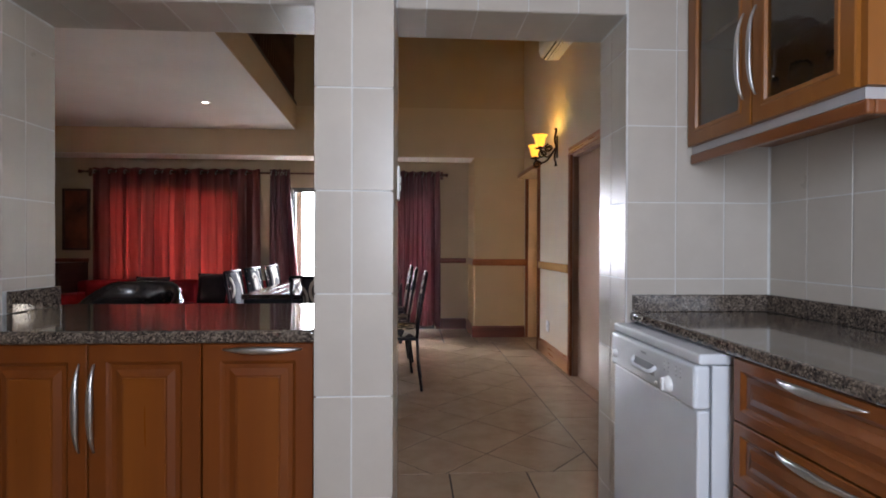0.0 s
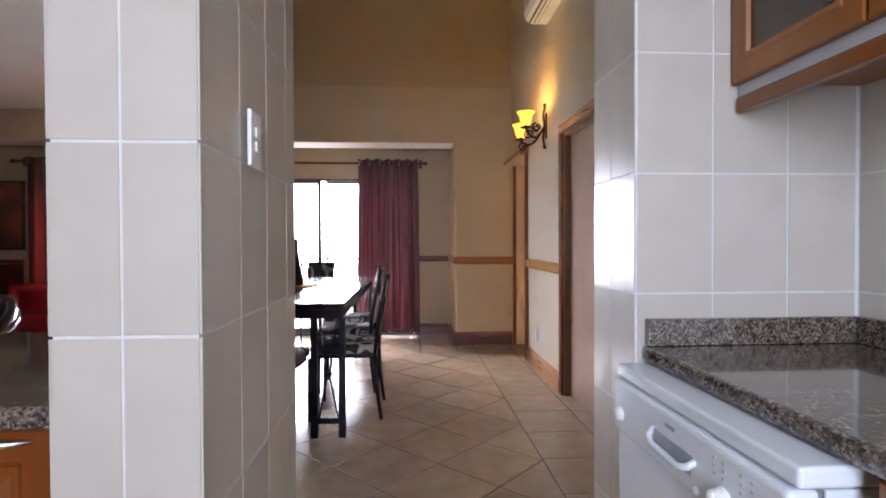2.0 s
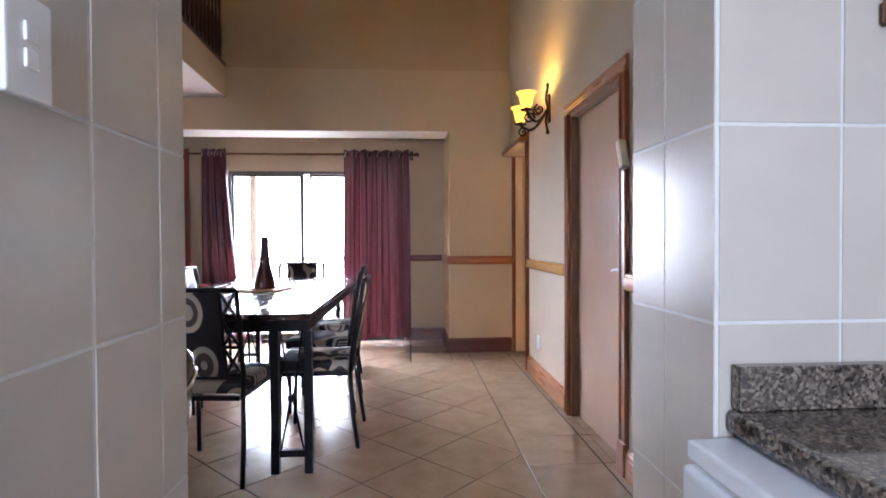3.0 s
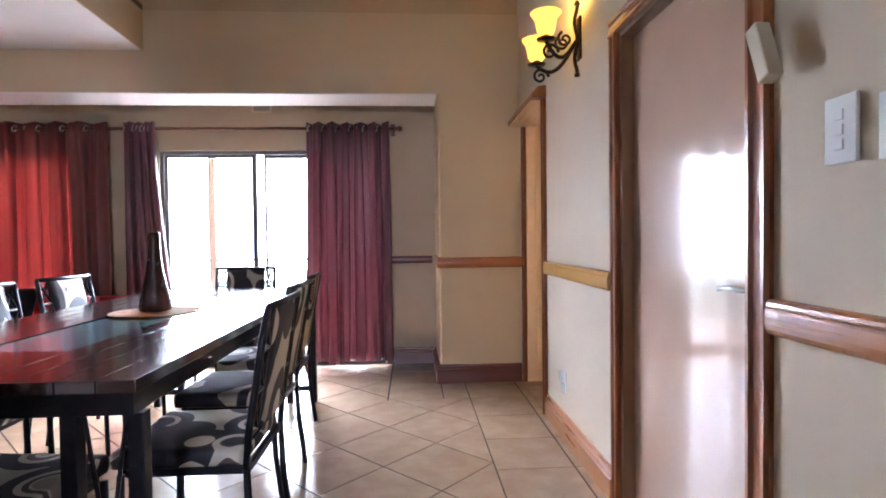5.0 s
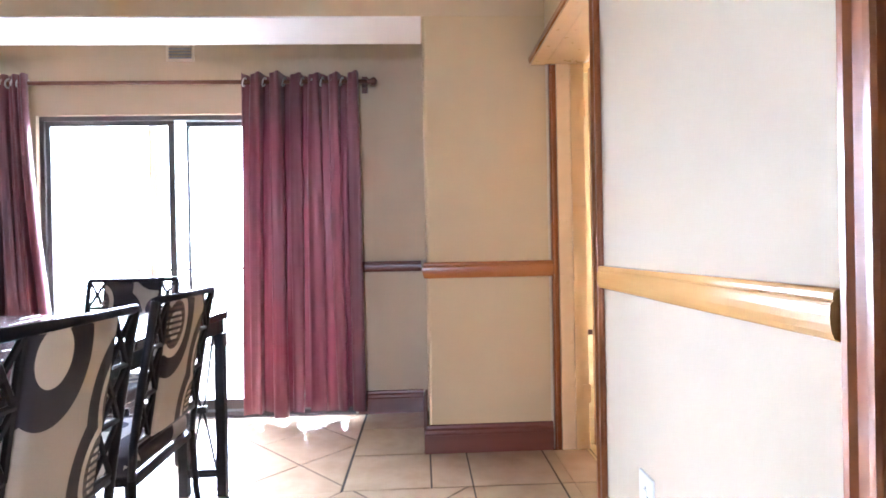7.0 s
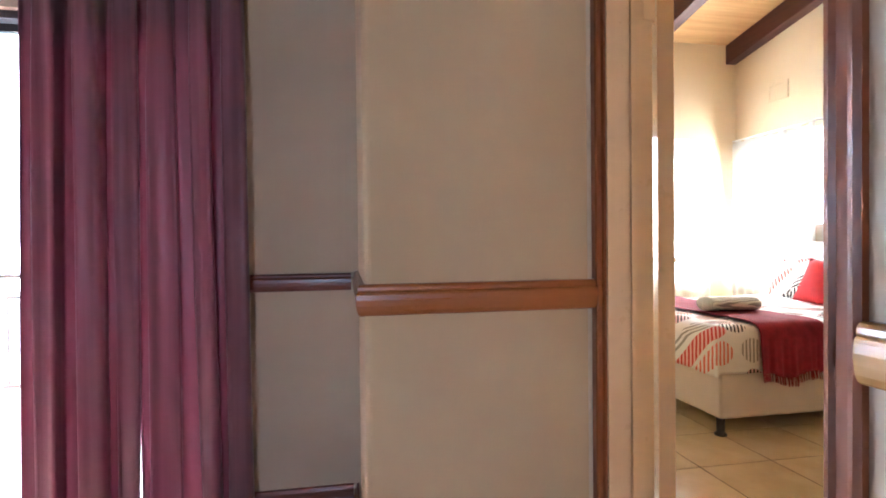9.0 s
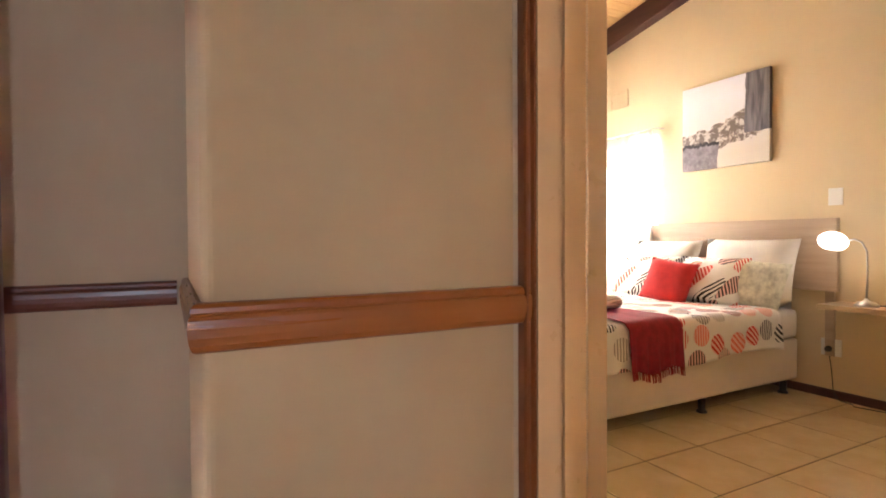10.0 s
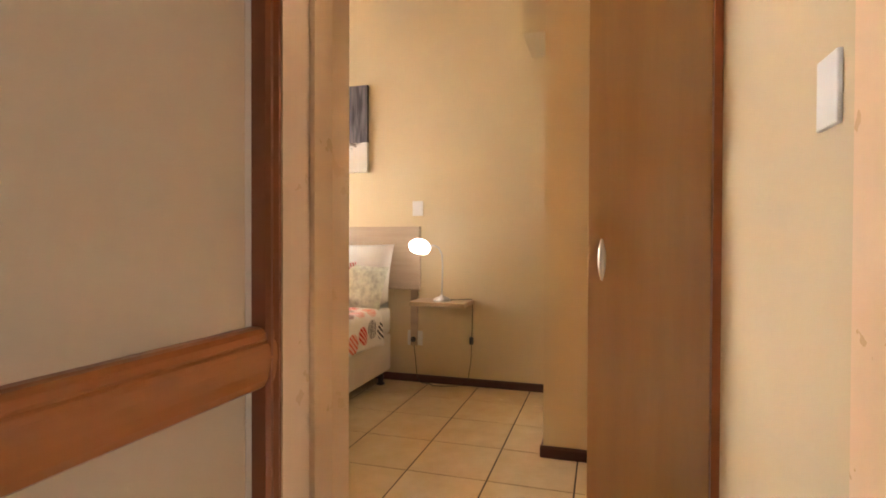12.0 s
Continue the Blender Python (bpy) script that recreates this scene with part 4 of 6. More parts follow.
for gx, gy, gz in ((1.72, 2.10, 1.621), (1.74, 2.22, 1.621), (1.70, 2.32, 1.621), (1.72, 2.50, 1.621), (1.74, 2.62, 1.621), (1.73, 2.15, 1.997), (1.72, 2.30, 1.997), (1.73, 2.55, 1.997)):
    if g0 is None:
        g0 = thing("wine_glass", "clear stemmed glass inside the wall cabinet", "glass", (0, 0, 0), "glasses in the cabinet")
        bm = bmesh.new()
        lathe(bm, [(0.0, 0.002), (0.030, 0.0), (0.030, 0.003), (0.004, 0.008), (0.004, 0.075), (0.020, 0.09), (0.034, 0.125), (0.031, 0.17), (0.0295, 0.17), (0.032, 0.125), (0.018, 0.093), (0.0, 0.082)], n=16)
        part("bowl", bm, GLASS, g0, smooth=True)
        g0.matrix_basis = pose(gx, gy, gz)
    else:
        copy_thing(g0, pose(gx, gy, gz))


def wall_plate(name, m, w, h, label, category, rockers=1, sockets=0, group=""):
    """A plate on a wall; local x, z in the wall, -y out of it."""
    ob = thing(name, label, category, m.translation, group)
    bm = boxes((-w / 2, -0.009, -h / 2, w / 2, 0.0, h / 2), bevel=0.003)
    bmesh.ops.transform(bm, matrix=m, verts=bm.verts[:])
    p = part("plate", bm, WHITE, ob)
    for k in range(rockers):
        z = (k - (rockers - 1) / 2) * 0.03
        bm = boxes((-0.011, -0.013, z - 0.011, 0.011, -0.009, z + 0.011), bevel=0.002)
        bmesh.ops.transform(bm, matrix=m, verts=bm.verts[:])
        part("rocker", bm, WHITE, p)
    for k in range(sockets):
        for dx, dz in ((0, 0.016), (-0.013, -0.010), (0.013, -0.010)):
            bm = bmesh.new()
            lathe(bm, [(0, 0.0005), (0.0042, 0.0005), (0.0042, 0)], n=10, m=m @ pose(dx, -0.009, dz, 90, 0, 0))
            part("pin_hole", bm, BLACK, p, "dark pin hole")
    return ob


wall_plate("light_switch", pose(0.386 + 0.010, 2.60, 1.42, 0, 0, 90), 0.075, 0.118, "white light switch on the tiled pillar", "light switch", 2)
wall_plate("light_switch", pose(XW - 0.006, 4.297, 1.395, 0, 0, -90), 0.08, 0.138, "white three-gang switch beside the closed door", "light switch", 3)
wall_plate("light_switch", pose(XW, 4.165, 1.385, 0, 0, -90), 0.10, 0.125, "white switch plate beside the closed door", "light switch", 2)
wall_plate("wall_socket", pose(XW, 6.31, 0.33, 0, 0, -90), 0.095, 0.115, "white wall socket low on the cream wall", "socket", 1, 1)
wall_plate("wall_socket", pose(XW, 4.36, 0.35, 0, 0, -90), 0.095, 0.115, "white wall socket beside the closed door", "socket", 1, 1)
wall_plate("light_switch", pose(2.335, 6.69, 1.40, 0, 0, 180), 0.085, 0.12, "white light switch just inside the bedroom", "light switch", 0)
wall_plate("light_switch", pose(XH, 8.505, 1.425, 0, 0, -90), 0.09, 0.12, "white light switch above the bedside shelf", "light switch", 1)
bs = wall_plate("wall_socket", pose(XH, 8.525, 0.36, 0, 0, -90), 0.13, 0.12, "white wall socket with a black plug below the shelf", "socket", 0, 0)
bm = bmesh.new()
lathe(bm, [(0, 0.035), (0.018, 0.033), (0.024, 0.0)], n=14, m=pose(XH - 0.009, 8.535, 0.35, 0, -90, 0))
part("plug", bm, BLACK, bs, "black plug", smooth=True)
bm = boxes((-0.019, -0.021, -0.073, 0.019, 0.021, 0.073), bevel=0.005)
bmesh.ops.transform(bm, matrix=pose(XW - 0.046, 4.482, 1.615, -20, 0, 0), verts=bm.verts[:])
solid("door_sensor", bm, CREAM_PLASTIC, "small cream alarm sensor tilted on the architrave", "sensor")

# ---- living room things ----
# wall lamp
sc = thing("wall_lamp", "lit wrought iron wall lamp with two amber glass shades", "wall lamp", (XW, 5.97, 2.0))
ysc = 5.97
bm = bmesh.new()
pts = [(XW - 0.010, ysc, 2.02 + 0.36 * i / 12) for i in range(13)]
pts = [(XW - 0.014 - 0.016 * math.sin(i * 0.52) ** 2, y, z) for i, (x, y, z) in enumerate(pts)]
tube(bm, pts, 0.010, 8)
lathe(bm, [(0, -0.014), (0.013, -0.01), (0.016, 0), (0.008, 0.014), (0, 0.018)], (XW - 0.016, ysc, 2.025), 12)
lathe(bm, [(0, -0.01), (0.016, 0), (0.010, 0.016), (0, 0.026)], (XW - 0.016, ysc, 2.385), 12)
bm_box(bm, XW - 0.010, ysc - 0.03, 2.10, XW, ysc + 0.03, 2.32, bevel=0.004)
part("back_plate", bm, BRONZE, sc, smooth=True)
for dy, zc, out in ((-0.06, 2.205, 0.175), (0.10, 2.13, 0.185)):
    bm = bmesh.new()
    arm = []
    for i in range(15):
        s = i / 14
        arm.append((XW - 0.02 - out * s, ysc + dy * s, 2.20 - 0.10 * math.sin(s * math.pi * 0.9) + (zc - 2.20) * s))
    tube(bm, arm, 0.0105, 8)
    cx, cy = arm[-1][0], arm[-1][1]
    curl = [(cx + 0.045 * (1 - i / 20) * math.cos(i * 0.55) + 0.02, cy, arm[-1][2] - 0.055 + 0.045 * (1 - i / 20) * math.sin(i * 0.55)) for i in range(18)]
    tube(bm, curl, 0.0085, 6, 0.006)
    curl = [(XW - 0.085 + 0.04 * (1 - i / 20) * math.cos(i * 0.55 + 2), ysc + dy * 0.35, 2.20 + 0.04 * (1 - i / 20) * math.sin(i * 0.55 + 2)) for i in range(16)]
    tube(bm, curl, 0.0085, 6, 0.006)
    lathe(bm, [(0, 0), (0.045, 0.004), (0.05, 0.012), (0.02, 0.018), (0.02, 0.03), (0, 0.03)], (cx, cy, arm[-1][2]), 16)
    a = part("arm", bm, BRONZE, sc, smooth=True)
    bm = bmesh.new()
    zb = arm[-1][2] + 0.025
    lathe(bm, [(0.026, 0), (0.044, 0.02), (0.050, 0.055), (0.055, 0.085), (0.078, 0.115), (0.075, 0.115), (0.052, 0.085), (0.047, 0.055), (0.041, 0.022), (0.024, 0.004)], (cx, cy, zb), 24)
    part("shade", bm, SHADE, a, "glowing amber glass shade", smooth=True)

# air conditioner
ac = thing("air_conditioner", "white split air conditioner high on the wall", "air conditioner", (XW, 5.6, 3.08))
bm = bmesh.new()
extrude(bm, [(0, 0), (0.13, 0.0), (0.185, 0.03), (0.205, 0.09), (0.20, 0.26), (0.17, 0.29), (0, 0.29)], (XW, 5.15, 3.08), (-1, 0, 0), (0, 0, 1), (0, 0.80, 0))
soften(part("body", bm, WHITE, ac), 0.008)
part("outlet", boxes((XW - 0.165, 5.19, 3.077, XW - 0.09, 5.91, 3.085)), BLACK, ac, "dark air outlet")
for k in range(2):
    bm = boxes((XW - 0.155 + 0.034 * k, 5.19, 3.068, XW - 0.133 + 0.034 * k, 5.91, 3.073))
    part("vane", bm, WHITE, ac)

# downlight
dl = thing("downlight", "small lit round recessed ceiling downlight", "downlight", (-1.70, 6.30, 2.68))
bm = bmesh.new()
lathe(bm, [(0.030, -0.001), (0.048, -0.004), (0.05, -0.0005), (0.05, 0.004)], (-1.70, 6.30, 2.68), 24)
part("ring", bm, STEEL, dl, smooth=True)
bm = bmesh.new()
lathe(bm, [(0, -0.002), (0.030, -0.002), (0.030, 0.003)], (-1.70, 6.30, 2.68), 20)
part("lens", bm, BULB, dl, "glowing lens")

# curtain rod and curtains
rod = thing("curtain_rod", "dark red brown wooden curtain rod with turned finials", "curtain rod", (-1.4, 8.17, 2.20))
bm = bmesh.new()
tube(bm, [(-4.05, 8.165, 2.205), (0.905, 8.165, 2.205)], 0.013, 12)
part("pole", bm, ROD, rod, smooth=True)
for fx, s in ((0.905, 1), (-4.05, -1)):
    bm = bmesh.new()
    lathe(bm, [(0.013, 0), (0.022, 0.008), (0.014, 0.018), (0.026, 0.035), (0.026, 0.048), (0.012, 0.062), (0, 0.066)], n=16, m=pose(fx, 8.165, 2.205, 0, 90 * s, 0))
    part("finial", bm, ROD, rod, smooth=True)
for bx in (0.88, -1.52, -4.0):
    part("bracket", boxes((bx - 0.010, 8.165, 2.19, bx + 0.010, YB, 2.22), (bx - 0.02, YB - 0.008, 2.15, bx + 0.02, YB, 2.26)), ROD, rod)


def curtain(name, label, x0, x1, z0, folds, material, amp=0.045, b0=None, b1=None, seed=0):
    """An eyelet curtain hung on the rod, with soft folds."""
    rnd = random.Random(seed)
    ob = thing(name, label, "curtain", ((x0 + x1) / 2, 8.165, z0))
    b0, b1 = x0 if b0 is None else b0, x1 if b1 is None else b1
    bm = bmesh.new()
    nx, nz = folds * 24, 26
    ph = [rnd.random() * 6.28 for _ in range(3)]
    rows = []
    for j in range(nz + 1):
        w = j / nz
        row = []
        for i in range(nx + 1):
            u = i / nx
            a = u * folds * 2 * math.pi + 0.9 * math.sin(u * 9 + ph[1]) * min(1, 4 * u * (1 - u) * 3) * w ** 0.5
            deep = 0.78 + 0.42 * math.sin(u * folds * 1.9 + ph[2])
            drift = 0.5 * math.sin(u * 5 + ph[0]) * w + 0.35 * math.sin(u * 11 + w * 3 + ph[1]) * w
            y = 8.165 + amp * (1 - 0.15 * w) * deep * (math.sin(a + drift) + 0.25 * math.sin(3 * a + drift)) + 0.012 * w * math.sin(2.3 * a + ph[2])
            xl, xr = x0 + (b0 - x0) * w ** 1.5, x1 + (b1 - x1) * w ** 1.5
            x = xl + (xr - xl) * u - 0.9 * (x1 - x0) / (folds * 2 * math.pi) * math.sin(2 * (a + drift)) * min(1, 0.25 + 3 * w)
            z = 2.252 + (z0 - 2.252) * w + (0.012 * math.sin(u * folds * 2 * math.pi * 1.0 + 1.3) if j == 0 else 0) + (0.012 * math.sin(a * 0.5 + ph[1]) if j == nz else 0)
            row.append(bm.verts.new((x, y, z)))
        rows.append(row)
    for a, b in zip(rows, rows[1:]):
        for i in range(nx):
            bm.faces.new((a[i], a[i + 1], b[i + 1], b[i]))
    cl = part("cloth", bm, material, ob, smooth=True)
    md = cl.modifiers.new("thick", 'SOLIDIFY')
    md.thickness = 0.003
    for k in range(folds * 2):
        u = (k + 0.5) / (folds * 2)
        bm = bmesh.new()
        cx = x0 + (x1 - x0) * k / (folds * 2) + 0.02
        ring = [(cx + 0.010 * math.sin(t), 8.165 + 0.027 * math.cos(t), 2.205 + 0.027 * math.sin(t)) for t in (2 * math.pi * q / 14 for q in range(15))]
        tube(bm, ring, 0.005, 6)
        part("eyelet", bm, STEEL, ob, "dull metal eyelet", smooth=True)
    return ob


curtain("curtain", "plum red satin eyelet curtain drawn beside the glass doors", 0.090, 0.472, 0.04, 3, CURTAIN, 0.062, 0.080, 0.452, 1)
curtain("curtain", "plum red satin eyelet curtain next to the pier", 0.462, 0.845, 0.055, 3, CURTAIN, 0.062, 0.464, 0.865, 4)
curtain("curtain", "narrow gathered plum curtain at the glass doors' other side", -1.53, -1.255, 0.05, 4, CURTAIN, 0.045, -1.55, -1.05, 2)
curtain("curtain", "wide drawn red curtain glowing with daylight behind it", -3.92, -1.67, 0.05, 11, CURTAIN_RED, 0.062, -3.92, -1.66, 3)

# air vent above the doors
vt = thing("air_vent", "beige louvred air vent above the curtain rod", "air vent", (-0.33, YB, 2.42))
part("frame", boxes((-0.42, YB - 0.012, 2.37, -0.24, YB, 2.385), (-0.42, YB - 0.012, 2.465, -0.24, YB, 2.48), (-0.42, YB - 0.012, 2.385, -0.405, YB, 2.465), (-0.255, YB - 0.012, 2.385, -0.24, YB, 2.465)), WALL_LOW, vt)
for k in range(4):
    part("slat", boxes((-0.405, YB - 0.009, 2.388 + 0.02 * k, -0.255, YB - 0.002, 2.398 + 0.02 * k)), GREY, vt)

# dining table: dark top with a glass strip, iron legs in pairs
TX0, TX1, TY0, TY1, TZ = -0.81, 0.335, 4.655, 7.18, 0.832
tb = thing("dining_table", "long dark dining table with iron legs and a teal glass strip", "table", (-0.24, 5.9, 0))
GX0, GX1 = -0.40, -0.075
for xa, xb in ((TX0, GX0 - 0.004), (GX1 + 0.004, TX1)):
    for k in range(4):
        w = (xb - xa) / 4
        part("top_board", boxes((xa + k * w + 0.001, TY0, TZ - 0.035, xa + (k + 1) * w - 0.001, TY1, TZ), bevel=0.003), TABLE, tb)
part("top_board", boxes((GX0 - 0.0035, TY0, TZ - 0.035, GX1 + 0.0035, TY0 + 0.40, TZ), bevel=0.004), TABLE, tb)
part("top_board", boxes((GX0 - 0.0035, TY1 - 0.40, TZ - 0.035, GX1 + 0.0035, TY1, TZ), bevel=0.004), TABLE, tb)
part("glass_strip", boxes((GX0, TY0 + 0.404, TZ - 0.020, GX1, TY1 - 0.404, TZ - 0.004)), BLUE, tb, "teal glass strip, lightened in colour for reflected sky")
part("apron", boxes((TX0 + 0.015, TY0 + 0.015, TZ - 0.095, TX1 - 0.015, TY0 + 0.045, TZ - 0.037), (TX0 + 0.015, TY1 - 0.045, TZ - 0.095, TX1 - 0.015, TY1 - 0.015, TZ - 0.037), (TX0 + 0.015, TY0 + 0.045, TZ - 0.095, TX0 + 0.045, TY1 - 0.045, TZ - 0.037), (TX1 - 0.045, TY0 + 0.045, TZ - 0.095, TX1 - 0.015, TY1 - 0.045, TZ - 0.037)), IRON, tb)
for yc, s in ((TY0 + 0.05, 1), (TY1 - 0.05, -1)):
    for xa, xb in ((0.315, 0.145), (-0.79, -0.62)):
        for x in (xa, xb):
            part("leg", boxes((x - 0.021, yc - 0.021, 0, x + 0.021, yc + 0.021, TZ - 0.095), bevel=0.003), IRON, tb)
        bm = boxes((min(xa, xb) + 0.021, yc - 0.012, 0.085, max(xa, xb) - 0.021, yc + 0.012, 0.12))
        xm = (xa + xb) / 2
        for q in (-1, 1):
            tube(bm, [(xm + q * 0.058, yc, 0.12), (xm + q * 0.01, yc, 0.36), (xm - q * 0.012, yc, 0.42), (xm - q * 0.055, yc, TZ - 0.10)], 0.006, 6)
        bm_box(bm, xm - 0.02, yc - 0.01, 0.375, xm + 0.02, yc + 0.01, 0.405)
        part("stretcher", bm, IRON, tb, "crossed iron stretcher")

vs = thing("vase", "tall slender dark red glazed vase on the table", "vase", (-0.24, 5.97, TZ + 0.008))
bm = bmesh.new()
lathe(bm, [(0, 0), (0.068, 0), (0.076, 0.01), (0.072, 0.05), (0.056, 0.12), (0.041, 0.19), (0.032, 0.26), (0.028, 0.33), (0.029, 0.37), (0.026, 0.388), (0.018, 0.392), (0.015, 0.385), (0.014, 0.30), (0, 0.28)], (-0.24, 5.97, TZ + 0.008), 28)
part("body", bm, VASE, vs, smooth=True)
bm = bmesh.new()
lathe(bm, [(0, 0.006), (0.19, 0.006), (0.205, 0.004), (0.20, 0.0), (0, 0)], (-0.24, 5.97, TZ + 0.001), 40)
solid("table_mat", bm, ORANGE, "round woven orange mat under the vase", "mat")


def dining_chair():
    """At the origin, looking towards +y, its back at -y."""
    c = thing("dining_chair", "black iron dining chair with ring patterned cream upholstery", "chair", group="dining chairs")
    w = 0.225
    for x in (-w, w):
        bm = bmesh.new()
        tube(bm, [(x, -0.235, 0), (x * 0.985, -0.205, 0.22), (x * 0.975, -0.195, 0.44)], 0.0125, 8)
        part("back_leg", bm, IRON, c, smooth=True)
        bm = bmesh.new()
        tube(bm, [(x * 0.96, 0.215, 0), (x * 0.96, 0.205, 0.43)], 0.0125, 8)
        part("front_leg", bm, IRON, c, smooth=True)
        bm = bmesh.new()
        tube(bm, [(x * 0.975, -0.195, 0.44), (x, -0.205, 0.55), (x, -0.245, 0.80), (x, -0.275, 0.965)], 0.0125, 8)
        part("back_post", bm, IRON, c, smooth=True)
    part("seat_frame", boxes((-0.20, -0.20, 0.415, 0.20, -0.18, 0.44), (-0.195, 0.195, 0.415, 0.195, 0.215, 0.44), (-0.205, -0.18, 0.415, -0.185, 0.195, 0.44), (0.185, -0.18, 0.415, 0.205, 0.195, 0.44), bevel=0.003), IRON, c)
    bm = boxes((-0.215, -0.185, 0.441, 0.215, 0.245, 0.505), bevel=0.022)
    part("seat", bm, FABRIC, c, "cream cushion with dark rings", smooth=True)

    def by(z):
        return -0.205 - 0.07 * (z - 0.55) / 0.415
    bm = bmesh.new()
    tube(bm, [(-w, -0.275, 0.965), (w, -0.275, 0.965)], 0.0125, 8)
    part("top_rail", bm, IRON, c, smooth=True)
    bm = bmesh.new()
    tube(bm, [(-w, by(0.53), 0.53), (w, by(0.53), 0.53)], 0.010, 8)
    part("lower_rail", bm, IRON, c, smooth=True)
    bm = bmesh.new()
    lo, hi = [], []
    for i in range(9):
        x = -0.135 + 0.27 * i / 8
        b = 0.014 * (1 - ((i - 4) / 4) ** 2)
        lo.append((x, 0.54, b))
        hi.append((x, 0.955, b))
    grid = []
    for k in range(7):
        z = 0.54 + 0.415 * k / 6
        g = 0.010 * math.sin(math.pi * k / 6)
        grid.append([bm.verts.new((x, by(z) + 0.012 + b * 0.6 + g, z)) for x, _, b in lo])
    back = []
    for k in range(7):
        z = 0.54 + 0.415 * k / 6
        back.append([bm.verts.new((x, by(z) - 0.012 - b * 0.6, z)) for x, _, b in lo])
    for gset in (grid, back):
        for a, b in zip(gset, gset[1:]):
            for i in range(8):
                bm.faces.new((a[i], a[i + 1], b[i + 1], b[i]))
    for a, b in ((grid[0], back[0]), (grid[-1], back[-1])):
        for i in range(8):
            bm.faces.new((a[i], a[i + 1], b[i + 1], b[i]))
    for i in (0, 8):
        for k in range(6):
            bm.faces.new((grid[k][i], grid[k + 1][i], back[k + 1][i], back[k][i]))
    part("back_pad", bm, FABRIC, c, "cream padded back with dark rings", smooth=True)
    for s in (-1, 1):
        for z0, z1 in ((0.83, 0.955), (0.69, 0.815), (0.55, 0.675)):
            bm = bmesh.new()
            xa, xb = s * 0.142, s * 0.217
            zm, xm = (z0 + z1) / 2, (xa + xb) / 2
            for p, q in (((xa, z0), (xb, z1)), ((xa, z1), (xb, z0))):
                tube(bm, [(p[0], by(p[1]), p[1]), (q[0], by(q[1]), q[1])], 0.0075, 6)
            tube(bm, [(xa, by(z0), z0 - 0.006), (xb, by(z0), z0 - 0.006)], 0.008, 6)
            tube(bm, [(xa, by(z0), z0 - 0.006), (xa, by(z1), z1 + 0.006)], 0.0085, 6)
            part("lattice", bm, IRON, c, "crossed iron lattice")
    return c


ch = dining_chair()
spots = [(0.30, 5.23, 90), (0.225, 5.86, 89), (0.175, 6.49, 92), (-0.86, 5.45, -88), (-0.87, 6.05, -91), (-0.85, 6.66, -93), (-0.275, 7.25, 180)]
ch.matrix_basis = pose(-0.175, 4.80, 0, 0, 0, -6)
for x, y, a in spots:
    copy_thing(ch, pose(x, y, 0, 0, 0, a))


def bar_stool(x, y, turn, low):
    st = thing("bar_stool", "black leather tub bar stool with a chrome column", "stool", (x, y, 0), "bar stools")
    m = pose(x, y, 0, 0, 0, turn)
    z = 0.70 - low
    bm = bmesh.new()
    lathe(bm, [(0, 0.02), (0.05, 0.022), (0.19, 0.012), (0.20, 0.0), (0, 0)], (x, y, 0), 32)
    part("base", bm, CHROME, st, smooth=True)
    bm = bmesh.new()
    lathe(bm, [(0.028, 0.02), (0.028, 0.35), (0.020, 0.36), (0.020, z - 0.03), (0.07, z)], (x, y, 0), 16)
    part("column", bm, CHROME, st, smooth=True)
    bm = bmesh.new()
    lathe(bm, [(0, 0), (0.18, 0.0), (0.215, 0.02), (0.215, 0.06), (0.18, 0.085), (0, 0.09)], (x, y, z), 28)
    part("seat", bm, LEATHER, st, smooth=True)
    bm = bmesh.new()
    rows = []
    for i in range(25):
        a = radians(-115 + 230 * i / 24 - 90)
        e = 1 - abs(i - 12) / 12
        h = 0.10 + 0.17 * min(1, e * 1.6) ** 0.7
        ring = []
        for r, zz in ((0.205, 0.02), (0.225, 0.05), (0.245, h * 0.8), (0.24, h), (0.225, h + 0.008), (0.21, h), (0.205, h * 0.8)):
            ring.append(bm.verts.new(m @ Vector((r * math.cos(a), r * math.sin(a), z + zz))))
        rows.append(ring)
    for a, b in zip(rows, rows[1:]):
        for k in range(7):
            bm.faces.new((a[k], a[(k + 1) % 7], b[(k + 1) % 7], b[k]))
    bm.faces.new(rows[0])
    bm.faces.new(rows[-1][::-1])
    bk = part("backrest", bm, LEATHER, st, smooth=True)
    bm = bmesh.new()
    pts = []
    for i in range(25):
        a = radians(-115 + 230 * i / 24 - 90)
        e = 1 - abs(i - 12) / 12
        h = 0.10 + 0.17 * min(1, e * 1.6) ** 0.7
        pts.append(m @ Vector((0.248 * math.cos(a), 0.248 * math.sin(a), z + h * 0.82)))
    tube(bm, pts, 0.006, 6)
    part("chrome_edge", bm, CHROME, bk, "chrome edging", smooth=True)


bar_stool(-0.99, 3.45, 180, -0.02)
bar_stool(-0.02, 3.45, 150, 0.10)

# sofa with scatter cushions along the window wall
sf = thing("sofa", "long red fabric sofa below the red curtain", "sofa", (-2.7, 7.6, 0))
part("base", boxes((-3.95, 7.10, 0.06, -1.38, 7.98, 0.30), bevel=0.03), SOFA, sf, smooth=True)
for k in range(3):
    x0 = -3.74 + 0.72 * k
    part("seat_cushion", boxes((x0, 7.06, 0.302, x0 + 0.71, 7.72, 0.46), bevel=0.04), SOFA, sf, smooth=True)
    part("back_cushion", boxes((x0, 7.66, 0.42, x0 + 0.71, 7.90, 0.74), bevel=0.06), SOFA, sf, smooth=True)
